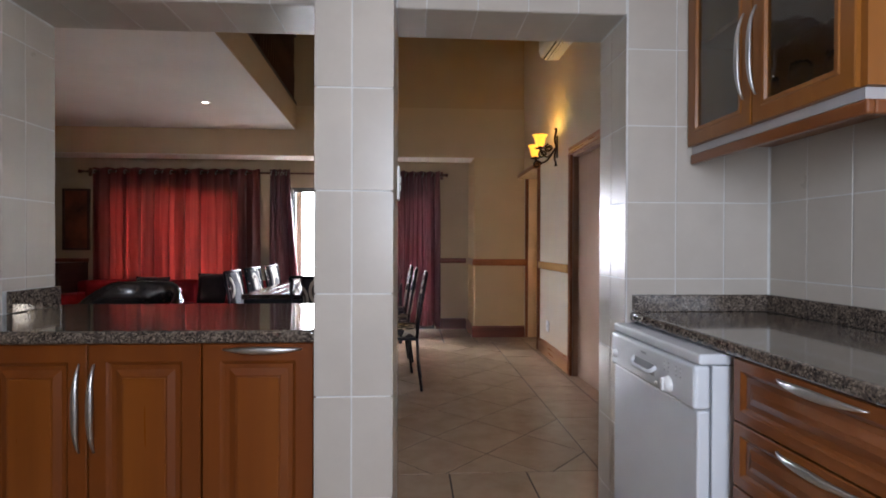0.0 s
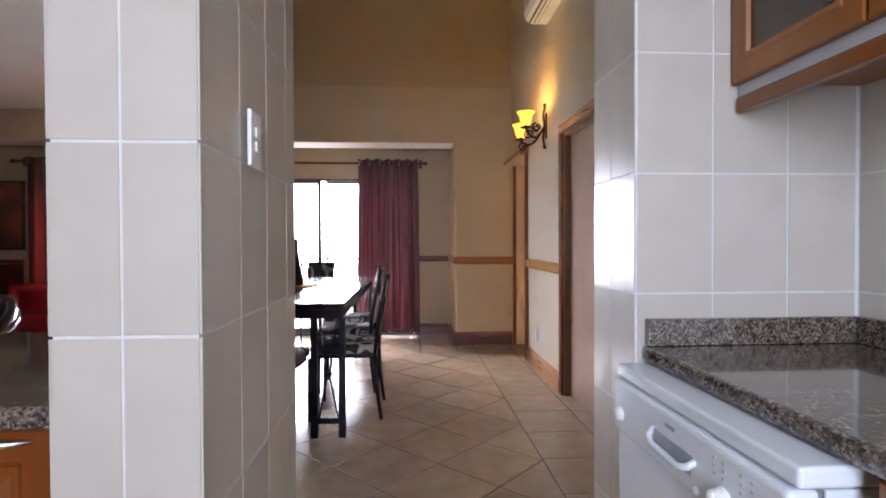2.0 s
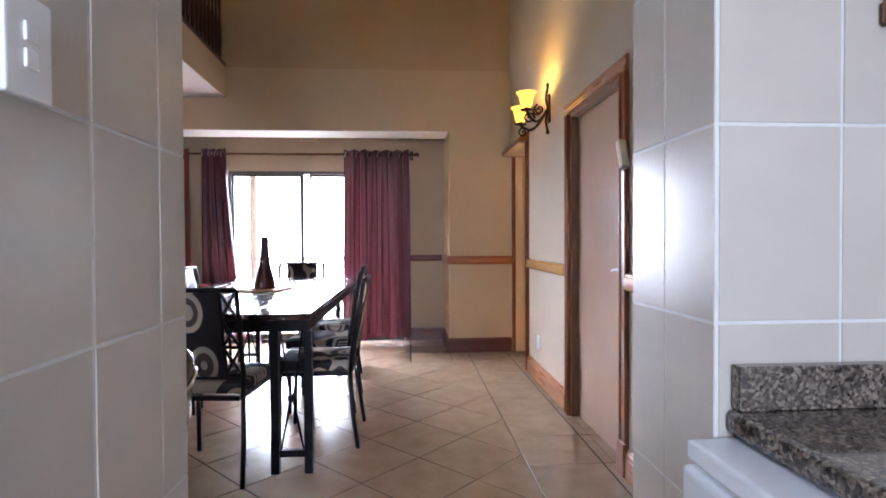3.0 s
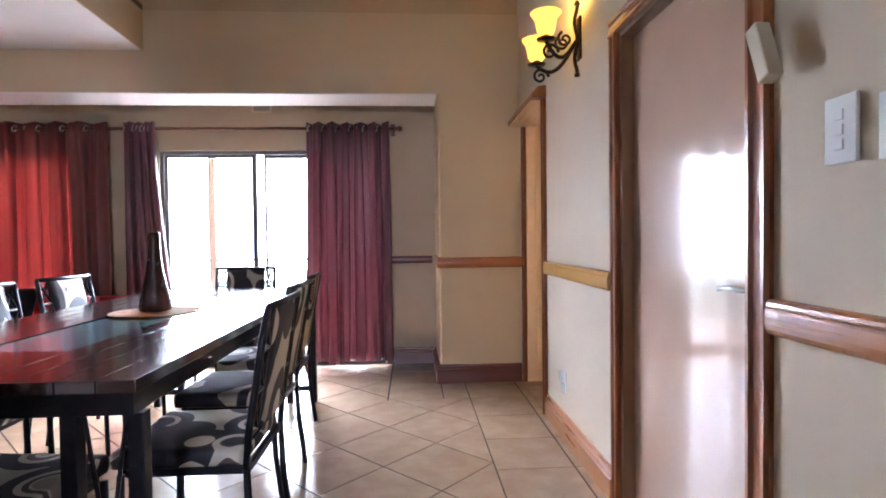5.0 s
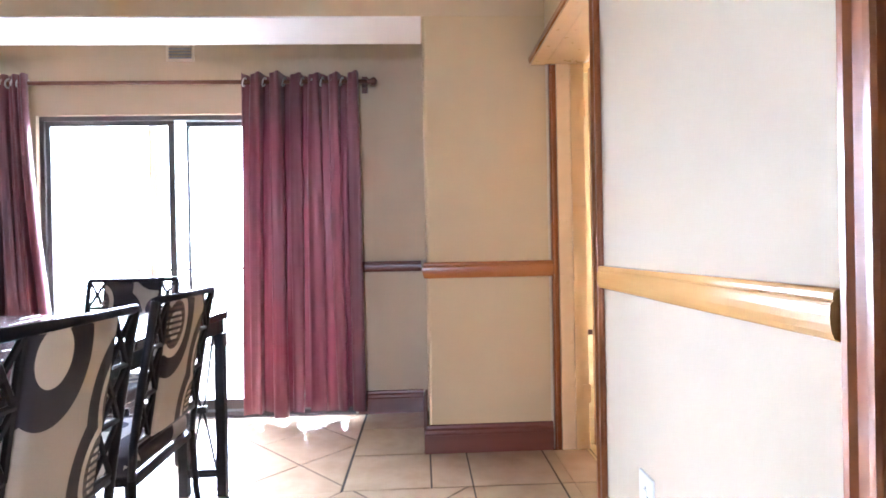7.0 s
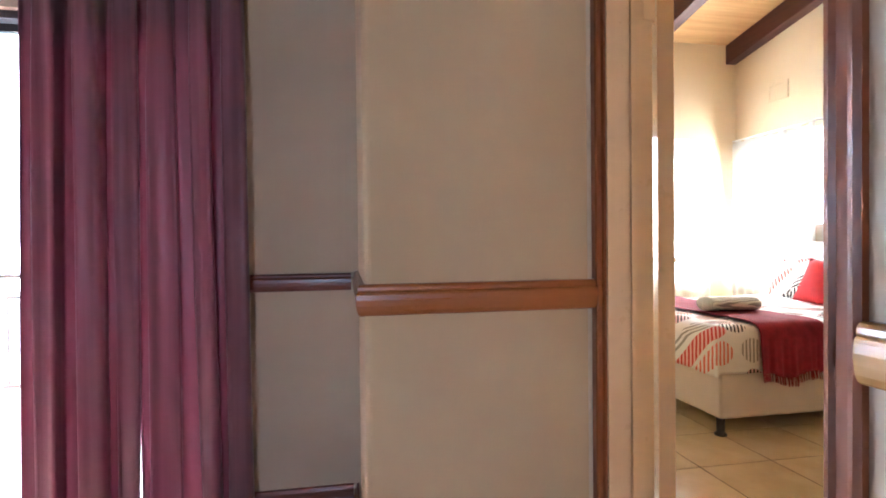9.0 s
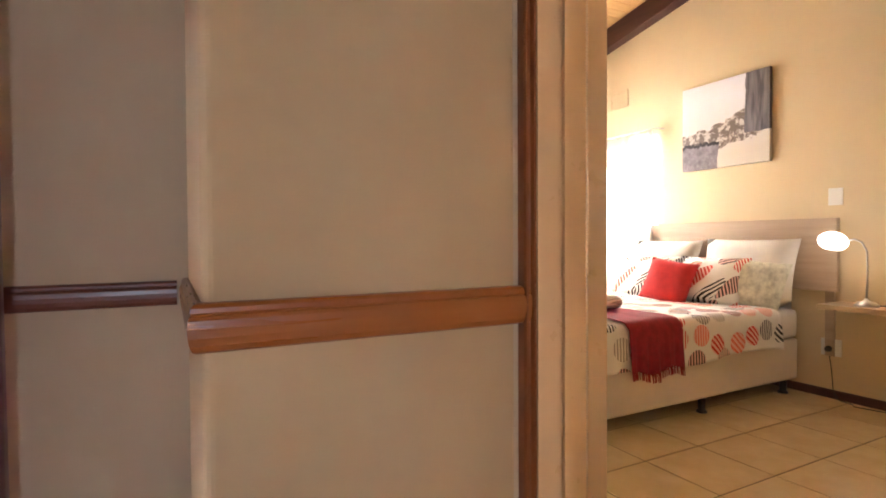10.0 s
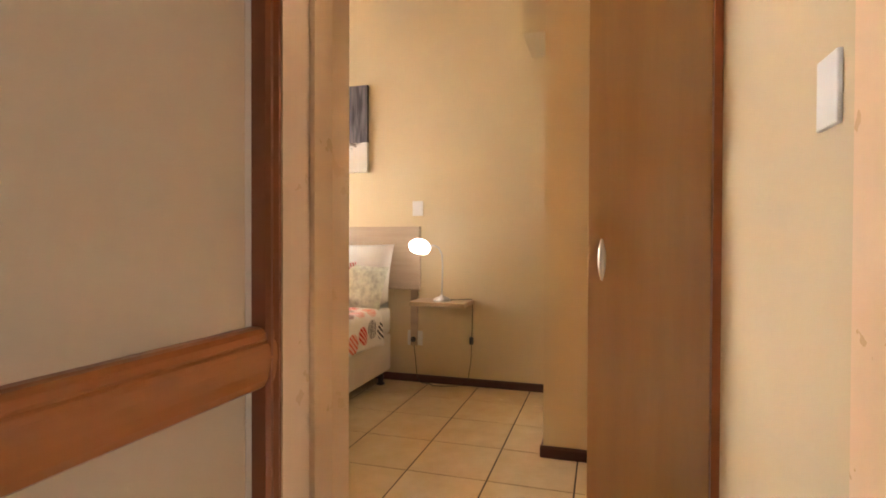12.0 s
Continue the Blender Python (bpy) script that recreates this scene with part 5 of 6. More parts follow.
part("back_frame", boxes((-3.95, 7.86, 0.30, -1.38, 8.02, 0.72), bevel=0.04), SOFA, sf, smooth=True)
for x0 in (-3.95, -1.58):
    part("arm", boxes((x0, 7.06, 0.29, x0 + 0.20, 7.96, 0.58), bevel=0.05), SOFA, sf, smooth=True)
for fx in (-3.88, -1.5):
    for fy in (7.16, 7.90):
        part("foot", boxes((fx - 0.03, fy - 0.03, 0, fx + 0.03, fy + 0.03, 0.07)), BEAM, sf)


def cushion(name, m, w, h, t, material, label, n=10):
    """A puffed pillow in local x, z."""
    bm = bmesh.new()
    sides = []
    for s in (-1, 1):
        g = []
        for i in range(n + 1):
            row = []
            for j in range(n + 1):
                u, v = i / n * 2 - 1, j / n * 2 - 1
                e = max(0, (1 - u ** 4) * (1 - v ** 4)) ** 0.6
                pinch = 1 - 0.05 * (1 - u * u) * abs(v) ** 3 - 0.05 * (1 - v * v) * abs(u) ** 3
                p = (u * w / 2 * pinch, s * t / 2 * e + 0.006 * math.sin(7 * u + 3 * v) * e, v * h / 2 * pinch)
                row.append(bm.verts.new(m @ Vector(p)))
            g.append(row)
        sides.append(g)
        for i in range(n):
            for j in range(n):
                bm.faces.new((g[i][j], g[i + 1][j], g[i + 1][j + 1], g[i][j + 1]))
    bmesh.ops.remove_doubles(bm, verts=bm.verts[:], dist=0.0004)
    return solid(name, bm, material, label, "cushion" if "cushion" in name else "pillow", smooth=True)


cushion("scatter_cushion", pose(-2.05, 7.55, 0.64, -14, 0, 6), 0.44, 0.40, 0.14, SOFA_BLACK, "black scatter cushion on the red sofa")
cushion("scatter_cushion", pose(-2.85, 7.55, 0.62, -16, 0, -8), 0.46, 0.36, 0.14, SOFA_BLACK, "black scatter cushion leaning on the sofa back")
cushion("scatter_cushion", pose(-1.72, 7.50, 0.64, -14, 0, -12), 0.40, 0.38, 0.13, SOFA, "red scatter cushion on the sofa's end")

ART = plain("art_orange_brown", (0.22, 0.06, 0.03), 0.6, vary=0.7, scale=3)
pc = thing("wall_picture", "dark framed abstract picture in brown and orange", "picture", (-4.1, YB, 1.15))
part("frame", boxes((-4.36, YB - 0.03, 1.12, -4.33, YB, 1.97), (-4.03, YB - 0.03, 1.12, -4.0, YB, 1.97), (-4.33, YB - 0.03, 1.12, -4.03, YB, 1.15), (-4.33, YB - 0.03, 1.94, -4.03, YB, 1.97)), BEAM, pc)
part("canvas", boxes((-4.33, YB - 0.015, 1.15, -4.03, YB - 0.002, 1.94)), ART, pc)
sb = thing("side_cabinet", "dark wooden side cabinet in the lounge corner", "cabinet", (-4.3, 7.9, 0))
part("body", boxes((-4.58, 7.62, 0.06, -4.0, 8.2, 0.96), bevel=0.004), BEAM, sb)
part("door", boxes((-4.57, 7.598, 0.09, -4.295, 7.618, 0.93), bevel=0.004), BEAM, sb)
part("door", boxes((-4.285, 7.598, 0.09, -4.01, 7.618, 0.93), bevel=0.004), BEAM, sb)
part("foot", boxes((-4.56, 7.64, 0, -4.5, 8.18, 0.06), (-4.08, 7.64, 0, -4.02, 8.18, 0.06)), BEAM, sb)

# ---- bedroom things ----
BX0, BX1, BY0, BY1 = 3.28, 5.30, 8.69, 10.12
bed = thing("bed", "double bed with a cream base on short dark legs", "bed", ((BX0 + BX1) / 2, (BY0 + BY1) / 2, 0))
part("base", boxes((BX0 + 0.03, BY0 + 0.02, 0.105, BX1, BY1 - 0.02, 0.40), bevel=0.02), BASE_FAB, bed, smooth=True)
part("mattress", boxes((BX0 + 0.03, BY0 + 0.015, 0.402, BX1, BY1 - 0.015, 0.62), bevel=0.05), LINEN, bed, smooth=True)
for lx in (BX0 + 0.07, (BX0 + BX1) / 2, BX1 - 0.1):
    for ly in (BY0 + 0.07, BY1 - 0.07):
        bm = bmesh.new()
        lathe(bm, [(0, 0), (0.034, 0), (0.034, 0.012), (0.022, 0.02), (0.026, 0.13)], (lx, ly, 0), 12)
        part("leg", bm, BLACK, bed, smooth=True)
hb = part("headboard", boxes((5.318, 8.47, 0.76, 5.352, 10.20, 1.275), bevel=0.004), HEADB, bed, "pale oak headboard")
part("headboard_strip", boxes((5.306, 8.47, 1.15, 5.3175, 10.20, 1.275), bevel=0.003), HEADB, hb)
part("headboard_post", boxes((5.352, 8.50, 0.30, 5.369, 8.56, 1.25)), HEADB, hb)


def drape(name, x0, x1, y0, y1, top, hem, material, label, category, lift=0.0, hang_x=True, wave=0.012, seed=3, fringe=False):
    """A cloth over the bed that hangs down its near side, and over the foot where asked."""
    rnd = random.Random(seed)
    bm = bmesh.new()
    cols = 40
    prof = []
    r = 0.06
    ys = [y1 - (y1 - y0 - r) * k / 22 for k in range(23)]
    for k, yv in enumerate(ys):
        prof.append((yv, top))
    for k in range(1, 6):
        a = radians(18 * k)
        prof.append((y0 + r - r * math.sin(a), top - r + r * math.cos(a)))
    n = 12
    for k in range(1, n + 1):
        prof.append((y0, top - r - (top - r - hem) * k / n))
    rows = []
    for j, (yv, zv) in enumerate(prof):
        row = []
        hang = max(0.0, (top - r - zv) / (top - hem))
        for i in range(cols + 1):
            u = i / cols
            x = x0 + (x1 - x0) * u
            dy = -0.006 - 0.018 * hang + wave * hang * math.sin(u * 26 + seed) + 0.6 * wave * hang * math.sin(u * 61)
            dz = 0.010 * noise.noise((x * 4, yv * 4, seed)) + 0.004 * noise.noise((x * 13, yv * 13, seed))
            z = zv + lift + (dz if hang <= 0 else 0)
            yy = yv + (dy if hang > 0 or zv < top else 0)
            if hang > 0:
                z += 0.022 * hang * math.sin(u * 9 + 1)
            if hang_x:
                f = max(0.0, (0.07 - (x - x0)) / 0.07)
                z -= 0.05 * f * f * (hang <= 0)
            row.append(bm.verts.new((x, yy, z)))
        rows.append(row)
    for a, b in zip(rows, rows[1:]):
        for i in range(cols):
            bm.faces.new((a[i], a[i + 1], b[i + 1], b[i]))
    if hang_x:
        last = [row[0] for row in rows]
        prev = last
        for k in range(1, 9):
            cur = []
            for j, v in enumerate(last):
                z = v.co.z - (max(v.co.z - hem, 0)) * k / 8
                cur.append(bm.verts.new((x0 - 0.012 - 0.012 * math.sin(j * 0.9) * k / 8, v.co.y, z)))
            for j in range(len(last) - 1):
                bm.faces.new((prev[j], prev[j + 1], cur[j + 1], cur[j]))
            prev = cur
    strands = bmesh.new()
    if fringe:
        for i in range(0, cols * 2):
            u = i / (cols * 2)
            v = rows[-1][min(int(u * cols), cols)]
            x = x0 + (x1 - x0) * u
            q = rnd.random() * 0.012
            tube(strands, [(x, v.co.y - 0.002, v.co.z + 0.004), (x + q - 0.006, v.co.y - 0.006, v.co.z - 0.02), (x + q, v.co.y - 0.004, v.co.z - 0.04 - q)], 0.0022, 4)
    ob = solid(name, bm, material, label, category, smooth=True)
    md = ob.modifiers.new("thick", 'SOLIDIFY')
    md.thickness = 0.006
    md.offset = 1
    if fringe:
        part("fringe", strands, material, ob, "knotted crimson fringe")
    else:
        strands.free()
    return ob


drape("quilt", BX0 - 0.01, 5.02, BY0 - 0.005, BY1 + 0.01, 0.635, 0.365, QUILT, "white quilt printed with striped red, orange and black discs", "quilt")
drape("throw", 3.52, 3.96, BY0 - 0.03, BY1 + 0.01, 0.645, 0.35, THROW, "folded crimson fringed throw over the bed's foot", "throw", 0.012, False, 0.008, 5, True)
bm = bmesh.new()
tw = []
for k in range(13):
    x = 3.55 + 0.34 * k / 12
    tw.append([bm.verts.new((x, 9.16 + 0.085 * math.cos(a) - 0.06 * (x - 3.55), 0.712 + 0.046 * math.sin(a) + 0.003 * math.sin(k * 2.1))) for a in (2 * math.pi * q / 18 for q in range(18))])
for a, b in zip(tw, tw[1:]):
    for k in range(18):
        bm.faces.new((a[k], a[(k + 1) % 18], b[(k + 1) % 18], b[k]))
bm.faces.new(tw[0])
bm.faces.new(tw[-1][::-1])
m = Mat("towel_grey_stripe")
wv = m.n("ShaderNodeTexWave", Scale=24.0, Distortion=0.4)
wv.bands_direction = 'Y'
m.link(m.coord(), wv.inputs["Vector"])
m.set(Base_Color=m.ramp(wv.outputs["Fac"], [(0.30, (0.30, 0.29, 0.27)), (0.55, (0.72, 0.70, 0.64))]), Roughness=0.95)
m.bump(m.noise(m.coord(), 240, 2), 0.5, 0.002)
solid("rolled_towel", bm, m.m, "rolled grey striped towel on the throw", "towel", smooth=True)
cushion("pillow", pose(5.18, 9.03, 0.88, -14, 0, -90), 0.74, 0.52, 0.20, LINEN, "plump white pillow against the headboard")
cushion("pillow", pose(5.16, 9.78, 0.90, -18, 0, -90), 0.70, 0.46, 0.18, LINEN, "plump white pillow against the headboard")
cushion("pillow", pose(4.97, 9.20, 0.80, -26, 0, -88), 0.58, 0.42, 0.17, QUILT, "pillow with striped disc print, leaning")
cushion("pillow", pose(5.06, 8.90, 0.79, -22, 6, -84), 0.44, 0.40, 0.19, FRILL, "pale green and white patterned pillow, crumpled")
cushion("pillow", pose(4.98, 9.80, 0.80, -28, 0, -93), 0.70, 0.42, 0.17, QUILT, "pillow with striped disc print, leaning")
cushion("cushion", pose(4.78, 9.42, 0.795, -24, 8, -80), 0.40, 0.36, 0.14, RED, "square bright red cushion on the bed")

# bedside shelf, lamp and cord
sh = thing("bedside_shelf", "pale oak floating bedside shelf", "shelf", (5.2, 8.25, 0.665))
part("board", boxes((5.07, 8.03, 0.660, XH - 0.001, 8.47, 0.692), bevel=0.002), SHELF, sh)
lp = thing("bedside_lamp", "lit brushed steel bedside lamp with a white glass shade", "lamp", (5.20, 8.24, 0.693))
bm = bmesh.new()
lathe(bm, [(0, 0), (0.068, 0), (0.068, 0.008), (0.05, 0.026), (0.018, 0.036), (0.010, 0.05), (0, 0.052)], (5.20, 8.245, 0.6925), 28)
part("base", bm, STEEL, lp, smooth=True)
bm = bmesh.new()
tube(bm, [(5.20, 8.245, 0.74), (5.20, 8.24, 0.95), (5.20, 8.245, 1.05), (5.195, 8.27, 1.105), (5.19, 8.31, 1.125), (5.18, 8.345, 1.115)], 0.006, 8)
part("stem", bm, STEEL, lp, smooth=True)
bm = bmesh.new()
lathe(bm, [(0, 0.062), (0.034, 0.057), (0.064, 0.040), (0.084, 0.012), (0.086, -0.012), (0.070, -0.042), (0.046, -0.056), (0.040, -0.050), (0.064, -0.036), (0.079, -0.010), (0.058, 0.036), (0, 0.056)], n=28, m=pose(5.12, 8.40, 1.115, 14, 0, 0))
part("shade", bm, LAMP_GLASS, lp, "glowing white glass shade", smooth=True)
cord = thing("lamp_cord", "thin dark lamp cord with an inline switch", "cable", (5.35, 8.07, 0.3))
bm = bmesh.new()
tube(bm, [(5.24, 8.20, 0.697), (5.30, 8.10, 0.698), (5.352, 8.045, 0.698), (5.357, 8.038, 0.66), (5.36, 8.04, 0.50), (5.36, 8.045, 0.36), (5.36, 8.05, 0.20), (5.345, 8.07, 0.05), (5.31, 8.15, 0.006), (5.28, 8.25, 0.006), (5.26, 8.34, 0.006), (5.30, 8.36, 0.008)], 0.003, 6)
tube(bm, [(5.355, 8.535, 0.33), (5.36, 8.52, 0.20), (5.345, 8.50, 0.05), (5.32, 8.45, 0.006), (5.30, 8.36, 0.006)], 0.003, 6)
part("cable", bm, BLACK, cord)
part("inline_switch", boxes((5.345, 8.03, 0.335, 5.365, 8.06, 0.395), bevel=0.004), BLACK, cord)

# picture over the bed
m = Mat("canvas_grey_abstract")
co = m.coord((1, 1, 1))
n1 = m.noise(co, 3.2, 8, 0.65)
n2 = m.noise(m.coord((1, 9, 1)), 4.0, 5)
tc = m.t.nodes.new("ShaderNodeTexCoord")
sep = m.t.nodes.new("ShaderNodeSeparateXYZ")
m.link(tc.outputs["Generated"], sep.inputs[0])
speck = m.noise(co, 16, 8, 0.75)
band = m.math('SUBTRACT', sep.outputs[2], m.math('MULTIPLY', m.math('SUBTRACT', 1.0, sep.outputs[1]), 0.26))
band = m.math('ADD', band, m.math('MULTIPLY', m.math('SUBTRACT', n1, 0.5), 0.45))
col = m.ramp(sep.outputs[2], [(0.15, (0.62, 0.57, 0.49)), (0.45, (0.66, 0.64, 0.62)), (0.80, (0.72, 0.73, 0.78))])
inside = m.math('MULTIPLY', m.math('GREATER_THAN', band, 0.10), m.math('LESS_THAN', band, 0.40))
blot = m.math('MULTIPLY', inside, m.math('GREATER_THAN', speck, 0.47))
col = m.mix(m.math('MULTIPLY', inside, 0.5), col, (0.42, 0.34, 0.26))
col = m.mix(m.math('MULTIPLY', blot, 0.85), col, (0.09, 0.06, 0.05))
edge_y = m.math('ADD', sep.outputs[1], m.math('MULTIPLY', n1, 0.10))
bar = m.math('MULTIPLY', m.math('LESS_THAN', edge_y, 0.30), m.math('GREATER_THAN', m.math('ADD', sep.outputs[2], m.math('MULTIPLY', n1, 0.12)), 0.40))
slate = m.ramp(n2, [(0.35, (0.06, 0.055, 0.065)), (0.65, (0.19, 0.17, 0.19))])
col = m.mix(bar, col, slate)
stone = m.math('MULTIPLY', m.math('LESS_THAN', m.math('ADD', sep.outputs[2], m.math('MULTIPLY', n2, 0.12)), 0.37), m.math('GREATER_THAN', edge_y, 0.60))
rim = m.math('MULTIPLY', stone, m.math('GREATER_THAN', m.math('ADD', sep.outputs[2], m.math('MULTIPLY', n2, 0.12)), 0.33))
col = m.mix(stone, col, m.ramp(speck, [(0.35, (0.12, 0.10, 0.12)), (0.65, (0.30, 0.27, 0.29))]))
col = m.mix(rim, col, (0.02, 0.017, 0.02))
m.set(Base_Color=col, Roughness=0.7)
m.bump(m.noise(m.coord(), 60, 4), 0.4, 0.002)
solid("wall_picture", boxes((XH - 0.036, 8.945, 1.735, XH - 0.002, 9.72, 2.465), bevel=0.003), m.m, "unframed grey and white abstract canvas above the bed", "picture")

# bedroom curtains, rods and vent
for nm, (a, b, z0, z1), axis in (("net_curtain", BW, 'y'), ("net_curtain", FW, 'x')):
    ob = thing(nm, "white sheer curtain glowing in front of the bedroom window", "curtain", (XH - 0.06, (a + b) / 2, z0) if axis == 'y' else ((a + b) / 2, YF - 0.06, z0), "bedroom curtains")

    def at(u, d, z):
        p = a - 0.02 + (b - a + 0.04) * u
        return (XH - 0.095 - d, p, z) if axis == 'y' else (p, YF - 0.095 - d, z)
    bm = bmesh.new()
    rows = [[bm.verts.new(at(i / 60, 0.014 * math.sin(i * 0.95) * (0.4 + 0.6 * j / 8), z1 + 0.02 + (z0 - 0.25 - z1) * j / 8 + (0.008 * math.sin(i * 0.7) if j == 0 else 0))) for i in range(61)] for j in range(9)]
    for p, q in zip(rows, rows[1:]):
        for i in range(60):
            bm.faces.new((p[i], p[i + 1], q[i + 1], q[i]))
    cl = part("cloth", bm, SHEER, ob, smooth=True)
    md = cl.modifiers.new("thick", 'SOLIDIFY')
    md.thickness = 0.001
    bm = bmesh.new()
    tube(bm, [at(-0.07, 0, z1 + 0.035), at(1.0 if axis == 'y' else 1.03, 0, z1 + 0.035)], 0.008, 8)
    part("rod", bm, WHITE, ob, smooth=True)
    for u in (-0.05, 0.985):
        p, q = Vector(at(u, 0, z1 + 0.035)), Vector(at(u, -0.094, z1 + 0.035))
        bm = bmesh.new()
        tube(bm, [p, q], 0.006, 6)
        part("bracket", bm, WHITE, ob)
vt = thing("air_vent", "cream louvred air vent high on the bedroom wall", "air vent", (XH, 10.45, 2.56))
part("frame", boxes((XH - 0.012, 10.38, 2.49, XH, 10.62, 2.51), (XH - 0.012, 10.38, 2.64, XH, 10.62, 2.66), (XH - 0.012, 10.38, 2.51, XH, 10.40, 2.64), (XH - 0.012, 10.60, 2.51, XH, 10.62, 2.64)), WALL_BED, vt)
for k in range(5):
    part("slat", boxes((XH - 0.010, 10.40, 2.515 + 0.025 * k, XH - 0.002, 10.60, 2.530 + 0.025 * k)), WALL_BED, vt)

# wardrobe
wd = thing("wardrobe", "tall brown veneered built-in wardrobe with a steel pull", "wardrobe", (3.6, 6.9, 0))
part("body", boxes((3.222, 6.28, 0.0, 4.14, 7.10, 2.9)), WARD, wd)
for y0, y1 in ((6.695, 7.10), (6.285, 6.690)):
    d = soften(part("door", boxes((3.20, y0, 0.08, 3.221, y1, 2.88)), WARD, wd), 0.002)
bm = bmesh.new()
rows = []
for i in range(13):
    s = i / 12 * 2 - 1
    w = 0.003 + 0.011 * (1 - s * s)
    d0 = 3.198 - 0.022 * (1 - s ** 4)
    rows.append([bm.verts.new(p) for p in ((d0, 7.055 - w, 1.09 + 0.072 * s), (d0 - 0.007, 7.055 - w * 0.5, 1.09 + 0.072 * s), (d0 - 0.007, 7.055 + w * 0.5, 1.09 + 0.072 * s), (d0, 7.055 + w, 1.09 + 0.072 * s))])
for a, b in zip(rows, rows[1:]):
    for k in range(4):
        bm.faces.new((a[k], a[(k + 1) % 4], b[(k + 1) % 4], b[k]))
part("handle", bm, STEEL, wd, "oval steel pull", smooth=True)
structure("trim_passage", boxes((3.165, 6.69, 0, 3.199, 6.715, 2.9)), TRIM, "dark brown cover strip beside the wardrobe", "trim")

# ---- tiles ----


def clip_poly(poly, x0, y0, x1, y1):
    """Cuts a convex outline to a rectangle."""
    for axis, lim, keep in ((0, x0, 1), (0, x1, -1), (1, y0, 1), (1, y1, -1)):
        out = []
        for i, p in enumerate(poly):
            q = poly[(i + 1) % len(poly)]
            a, b = keep * (p[axis] - lim), keep * (q[axis] - lim)
            if a >= 0:
                out.append(p)
            if a * b < 0:
                t = a / (a - b)
                out.append((p[0] + (q[0] - p[0]) * t, p[1] + (q[1] - p[1]) * t))
        poly = out
        if len(poly) < 3:
            return []
    return poly


def area(poly):
    return abs(sum(p[0] * q[1] - q[0] * p[1] for p, q in zip(poly, poly[1:] + poly[:1]))) / 2


def tile_mesh(name, poly, h, edge=0.0008):
    """A tile from its outline: a low block with an eased upper edge."""
    c = (sum(p[0] for p in poly) / len(poly), sum(p[1] for p in poly) / len(poly))
    verts, faces, k = [], [], len(poly)
    for z, s in ((-h, 0), (-edge, 0), (0, edge)):
        for x, y in poly:
            d = math.hypot(x - c[0], y - c[1]) or 1
            verts.append((x - (x - c[0]) / d * s * 1.4, y - (y - c[1]) / d * s * 1.4, z))
    for r in (0, 1):
        for i in range(k):
            faces.append((r * k + i, r * k + (i + 1) % k, (r + 1) * k + (i + 1) % k, (r + 1) * k + i))
    faces.append(tuple(range(2 * k, 3 * k)))
    me = bpy.data.meshes.new(name)
    me.from_pydata(verts, [], faces)
    return me


def lay(parent, name, polys, material, h, m=Matrix(), full=None):
    """Tiles as objects of their own under parent; whole tiles share one mesh."""
    rnd = random.Random(len(polys))
    shared = {}
    for poly in polys:
        cx, cy = sum(p[0] for p in poly) / len(poly), sum(p[1] for p in poly) / len(poly)
        local = [(x - cx, y - cy) for x, y in poly]
        key = tuple(sorted((round(x, 3), round(y, 3)) for x, y in local))
        if key not in shared:
            shared[key] = tile_mesh(name, local, h)
            shared[key].materials.append(material)
        o = new(name, shared[key])
        o.parent = parent
        o.matrix_parent_inverse = parent.matrix_basis.inverted()
        o.matrix_basis = m @ Matrix.Translation((cx, cy, rnd.uniform(-0.0006, 0.0002)))


def rect_grid(x0, y0, x1, y1, ox, oy, w, h, gap, skip=()):
    out = []
    i0, i1 = math.floor((x0 - ox) / w), math.ceil((x1 - ox) / w)
    j0, j1 = math.floor((y0 - oy) / h), math.ceil((y1 - oy) / h)
    for i in range(i0, i1):
        for j in range(j0, j1):
            a, b = max(ox + i * w + gap / 2, x0), min(ox + (i + 1) * w - gap / 2, x1)
            c, d = max(oy + j * h + gap / 2, y0), min(oy + (j + 1) * h - gap / 2, y1)
            if b - a > 0.008 and d - c > 0.008:
                out.append([(a, c), (b, c), (b, d), (a, d)])
    return out


def diagonal(x0, y0, x1, y1, c_minus, c_plus, step, gap):
    out = []
    r = step / math.sqrt(2) - gap
    for i in range(-30, 30):
        for j in range(-30, 30):
            dm, dp = c_minus + (i + 0.5) * step, c_plus + (j + 0.5) * step
            cx, cy = (dm + dp) / 2, (dp - dm) / 2
            q = r * math.sqrt(2) / 2
            poly = clip_poly([(cx - q, cy), (cx, cy - q), (cx + q, cy), (cx, cy + q)], x0, y0, x1, y1)
            if poly and area(poly) > 0.0012:
                out.append(poly)
    return out


fl = thing("floor", "glazed beige floor tiles laid diagonally with a straight border", "floor", (0, 5.5, 0), kind="structure")
STEP = 0.574
XB, BT = 1.458, 0.4035
field = diagonal(-4.58, 3.446, XB - 0.003, 7.112, -3.962, 6.30, STEP, 0.008) + diagonal(-4.58, 7.112, 0.846, YB - 0.02, -3.962, 6.30, STEP, 0.008)
lay(fl, "tile", field, TILE_F, 0.011)
lay(fl, "tile", rect_grid(XB + 0.003, 3.446, XW - 0.002, YB - 0.02, XB, 6.712, 0.41, BT, 0.008), TILE_F, 0.011)
lay(fl, "tile", rect_grid(0.852, 7.118, XB - 0.003, YB - 0.02, 0.855, 6.712, 0.41, BT, 0.008), TILE_F, 0.011)
lay(fl, "tile", rect_grid(-4.58, 2.36, XW - 0.002, 3.440, 0.650, 3.443, 0.41, 0.41, 0.008), TILE_F, 0.011)
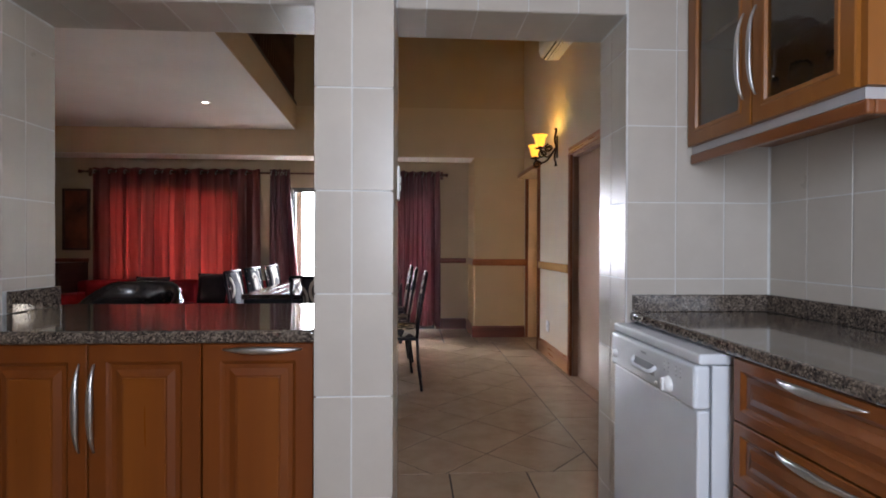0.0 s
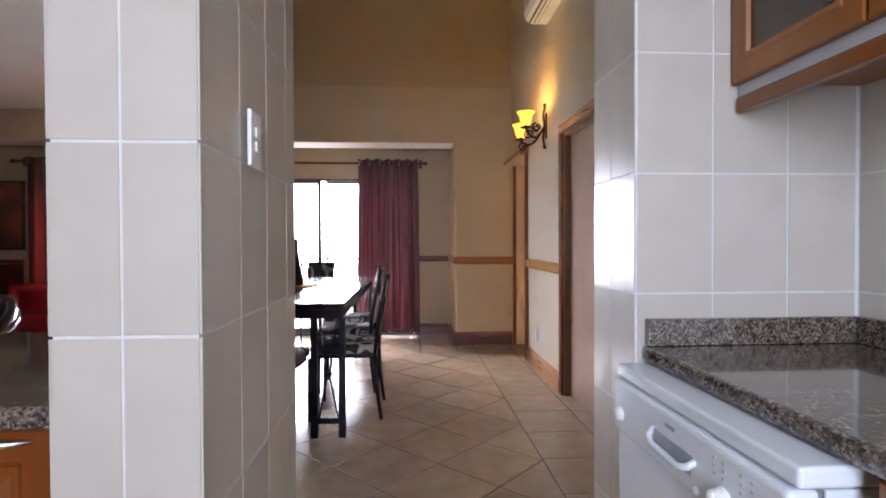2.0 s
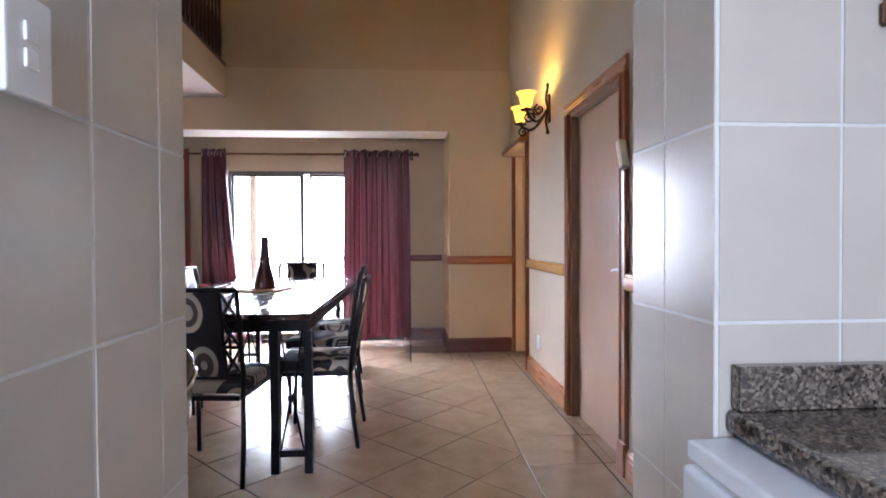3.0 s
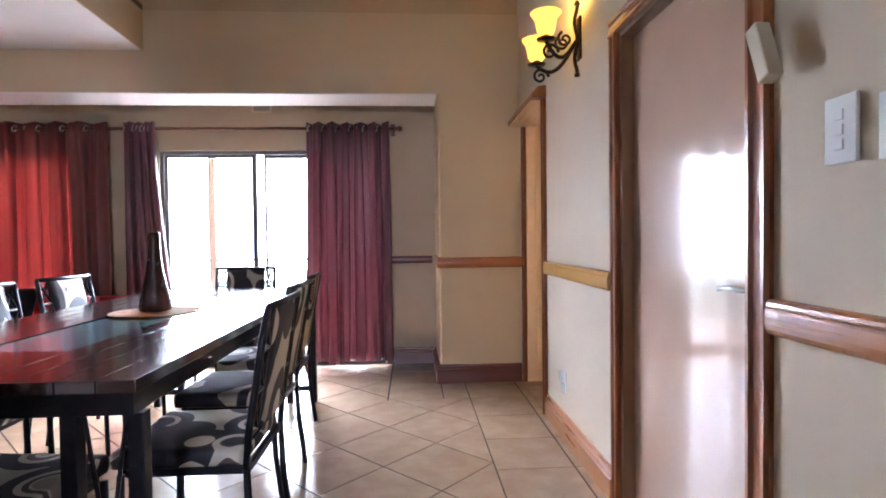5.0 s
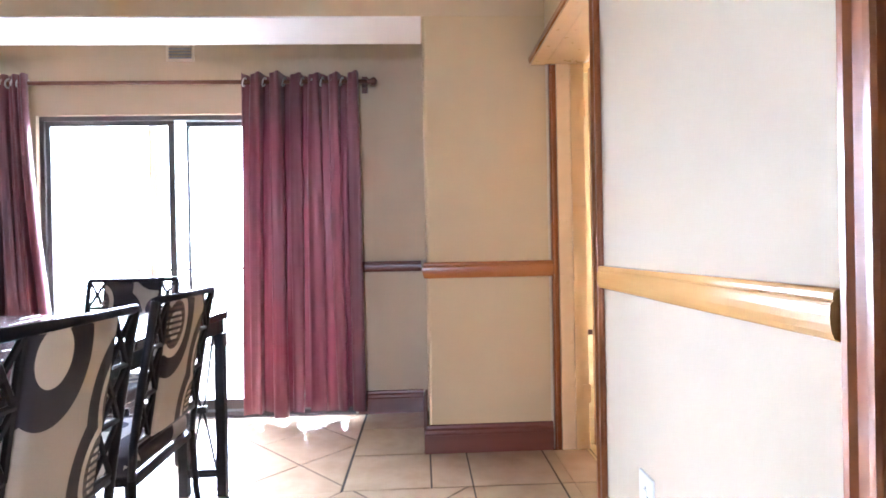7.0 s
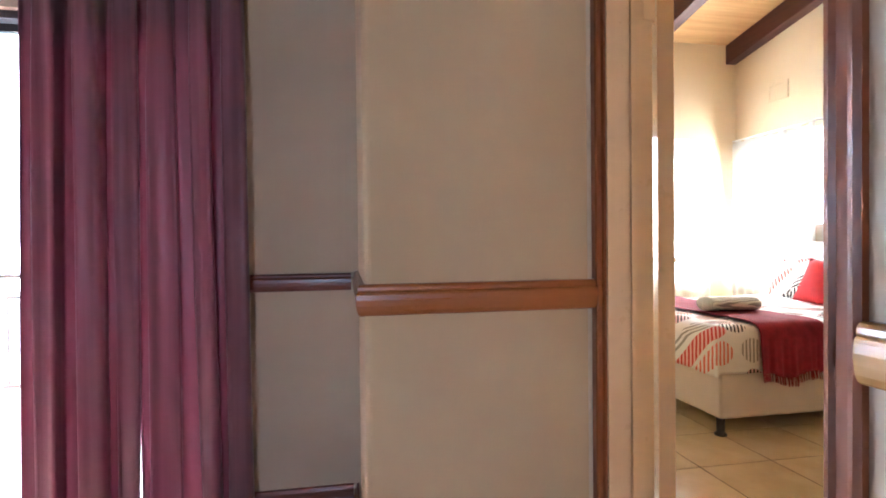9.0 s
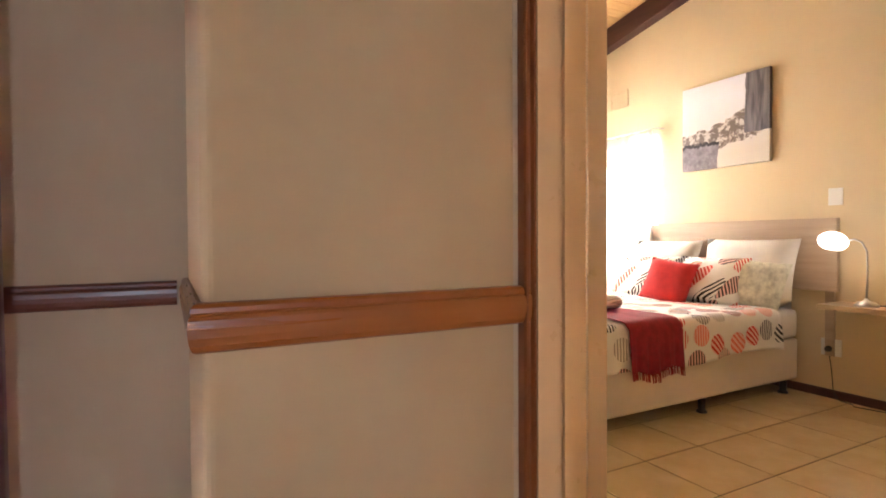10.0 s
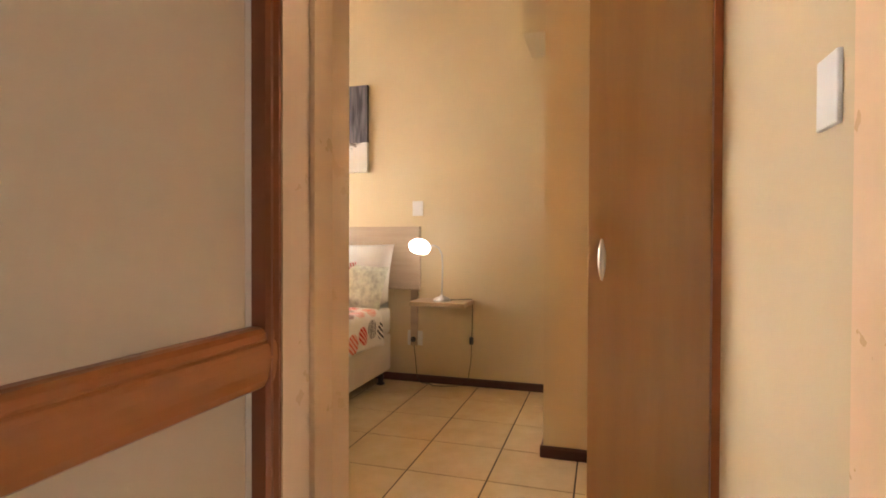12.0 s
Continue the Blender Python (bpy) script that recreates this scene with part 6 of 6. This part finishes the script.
lay(fl, "tile", rect_grid(XW, D2[0], XI, D2[1], XB, 6.712, 0.41, BT, 0.008), TILE_F, 0.011)
lay(fl, "tile", rect_grid(XW, D1[0], XI, D1[1], XB, 6.712, 0.41, BT, 0.008), TILE_F, 0.011)
kf = thing("floor_kitchen", "glazed beige kitchen floor tiles", "floor", (0, 1, 0), kind="structure")
lay(kf, "tile", rect_grid(-2.39, -1.74, 1.89, 2.352, 0.1, 0.1, 0.41, 0.41, 0.008), TILE_F, 0.011)
bf = thing("floor_bedroom", "glazed cream bedroom floor tiles laid straight", "floor", (3.7, 9, 0), kind="structure")
lay(bf, "tile", rect_grid(XI + 0.003, 6.26, XH - 0.002, YF - 0.002, 3.77, 7.58, 0.41, 0.41, 0.008), TILE_B, 0.011)

# wall tiles, 200 by 300 mm
ZT = 1.0685 - 0.305 * 4
wt = thing("wall_tiles_kitchen", "pale grey beige glazed wall tiles round the doorway", "wall tiles", (0.6, YK, 0), kind="structure")


def face(origin, rz):
    """Takes a plan of x, y onto an upright wall face: x along it, y up, out of it."""
    return Matrix.Translation(origin) @ Euler((radians(90), 0, radians(rz))).to_matrix().to_4x4()


T = 0.0022
F = face((0, YK - T, 0), 0)
lay(wt, "tile", rect_grid(XO, 0, 1.888, 2.62, 1.505, ZT, 0.2, 0.305, 0.0052), TILE_W, T, F)
lay(wt, "tile", rect_grid(0.392, ZH, XO - 0.004, 2.62, 1.505, ZT, 0.2, 0.305, 0.0052), TILE_W, T, F)
lay(wt, "tile", rect_grid(XHL + 0.002, ZH, 0.149, 2.62, 1.505, ZT, 0.2, 0.305, 0.0052), TILE_W, T, F)
lay(wt, "tile", rect_grid(XHL - 0.8, 0.94, XHL - 0.002, 2.62, 1.505, ZT, 0.2, 0.305, 0.0052), TILE_W, T, F)
# reveals: right side of the doorway, left side of the hatch, undersides
lay(wt, "tile", rect_grid(-YL + 0.001, 0, -YK + T, ZH - 0.008, -2.895, ZT, 0.2, 0.305, 0.0052), TILE_W, T, face((XO - T, 0, 0), -90))
lay(wt, "tile", rect_grid(YK - T, 1.022, YL, ZH - 0.008, 2.86, ZT, 0.2, 0.305, 0.0052), TILE_W, T, face((XHL + T, 0, 0), 90))
DOWN = Matrix.Translation((0, 0, ZH - T)) @ Euler((radians(180), 0, 0)).to_matrix().to_4x4()
lay(wt, "tile", rect_grid(0.392, -YL, XO - 0.008, -YK + T, 1.505, -3.05, 0.2, 0.305, 0.0052), TILE_W, T, DOWN)
lay(wt, "tile", rect_grid(XHL + 0.008, -YL, 0.149, -YK + T, 1.505, -3.05, 0.2, 0.305, 0.0052), TILE_W, T, DOWN)
pt = thing("wall_tiles_pillar", "pale grey beige glazed tiles on the pillar", "wall tiles", (0.27, 2.5, 0), kind="structure")
lay(pt, "tile", rect_grid(0.149, 0, 0.391, 2.62, 0.264, -0.224, 0.2, 0.318, 0.0052), TILE_W, T, face((0, 2.335 - T, 0), 0))
lay(pt, "tile", rect_grid(2.330, 0, YK - 0.006, 2.62, 2.545, -0.224, 0.2, 0.318, 0.0052), TILE_W, T, face((0.385 + T, 0, 0), 90))
lay(pt, "tile", rect_grid(YK - 0.004, 0, 3.05, ZH - 0.008, 2.545, -0.224, 0.2, 0.318, 0.0052), TILE_W, T, face((0.385 + T, 0, 0), 90))
lay(pt, "tile", rect_grid(-3.05, 0.938, -2.332, ZH - 0.008, -2.545, -0.224, 0.2, 0.318, 0.0052), TILE_W, T, face((0.155 - T, 0, 0), -90))
et = thing("wall_tiles_counter", "pale grey glazed tiles above the kitchen counter", "wall tiles", (1.9, 1.5, 0.94), kind="structure")
lay(et, "tile", rect_grid(-2.738, 0.94, -0.9, 2.30, -2.745, ZT, 0.2, 0.305, 0.0052), TILE_W, T, face((1.90 - T, 0, 0), -90))
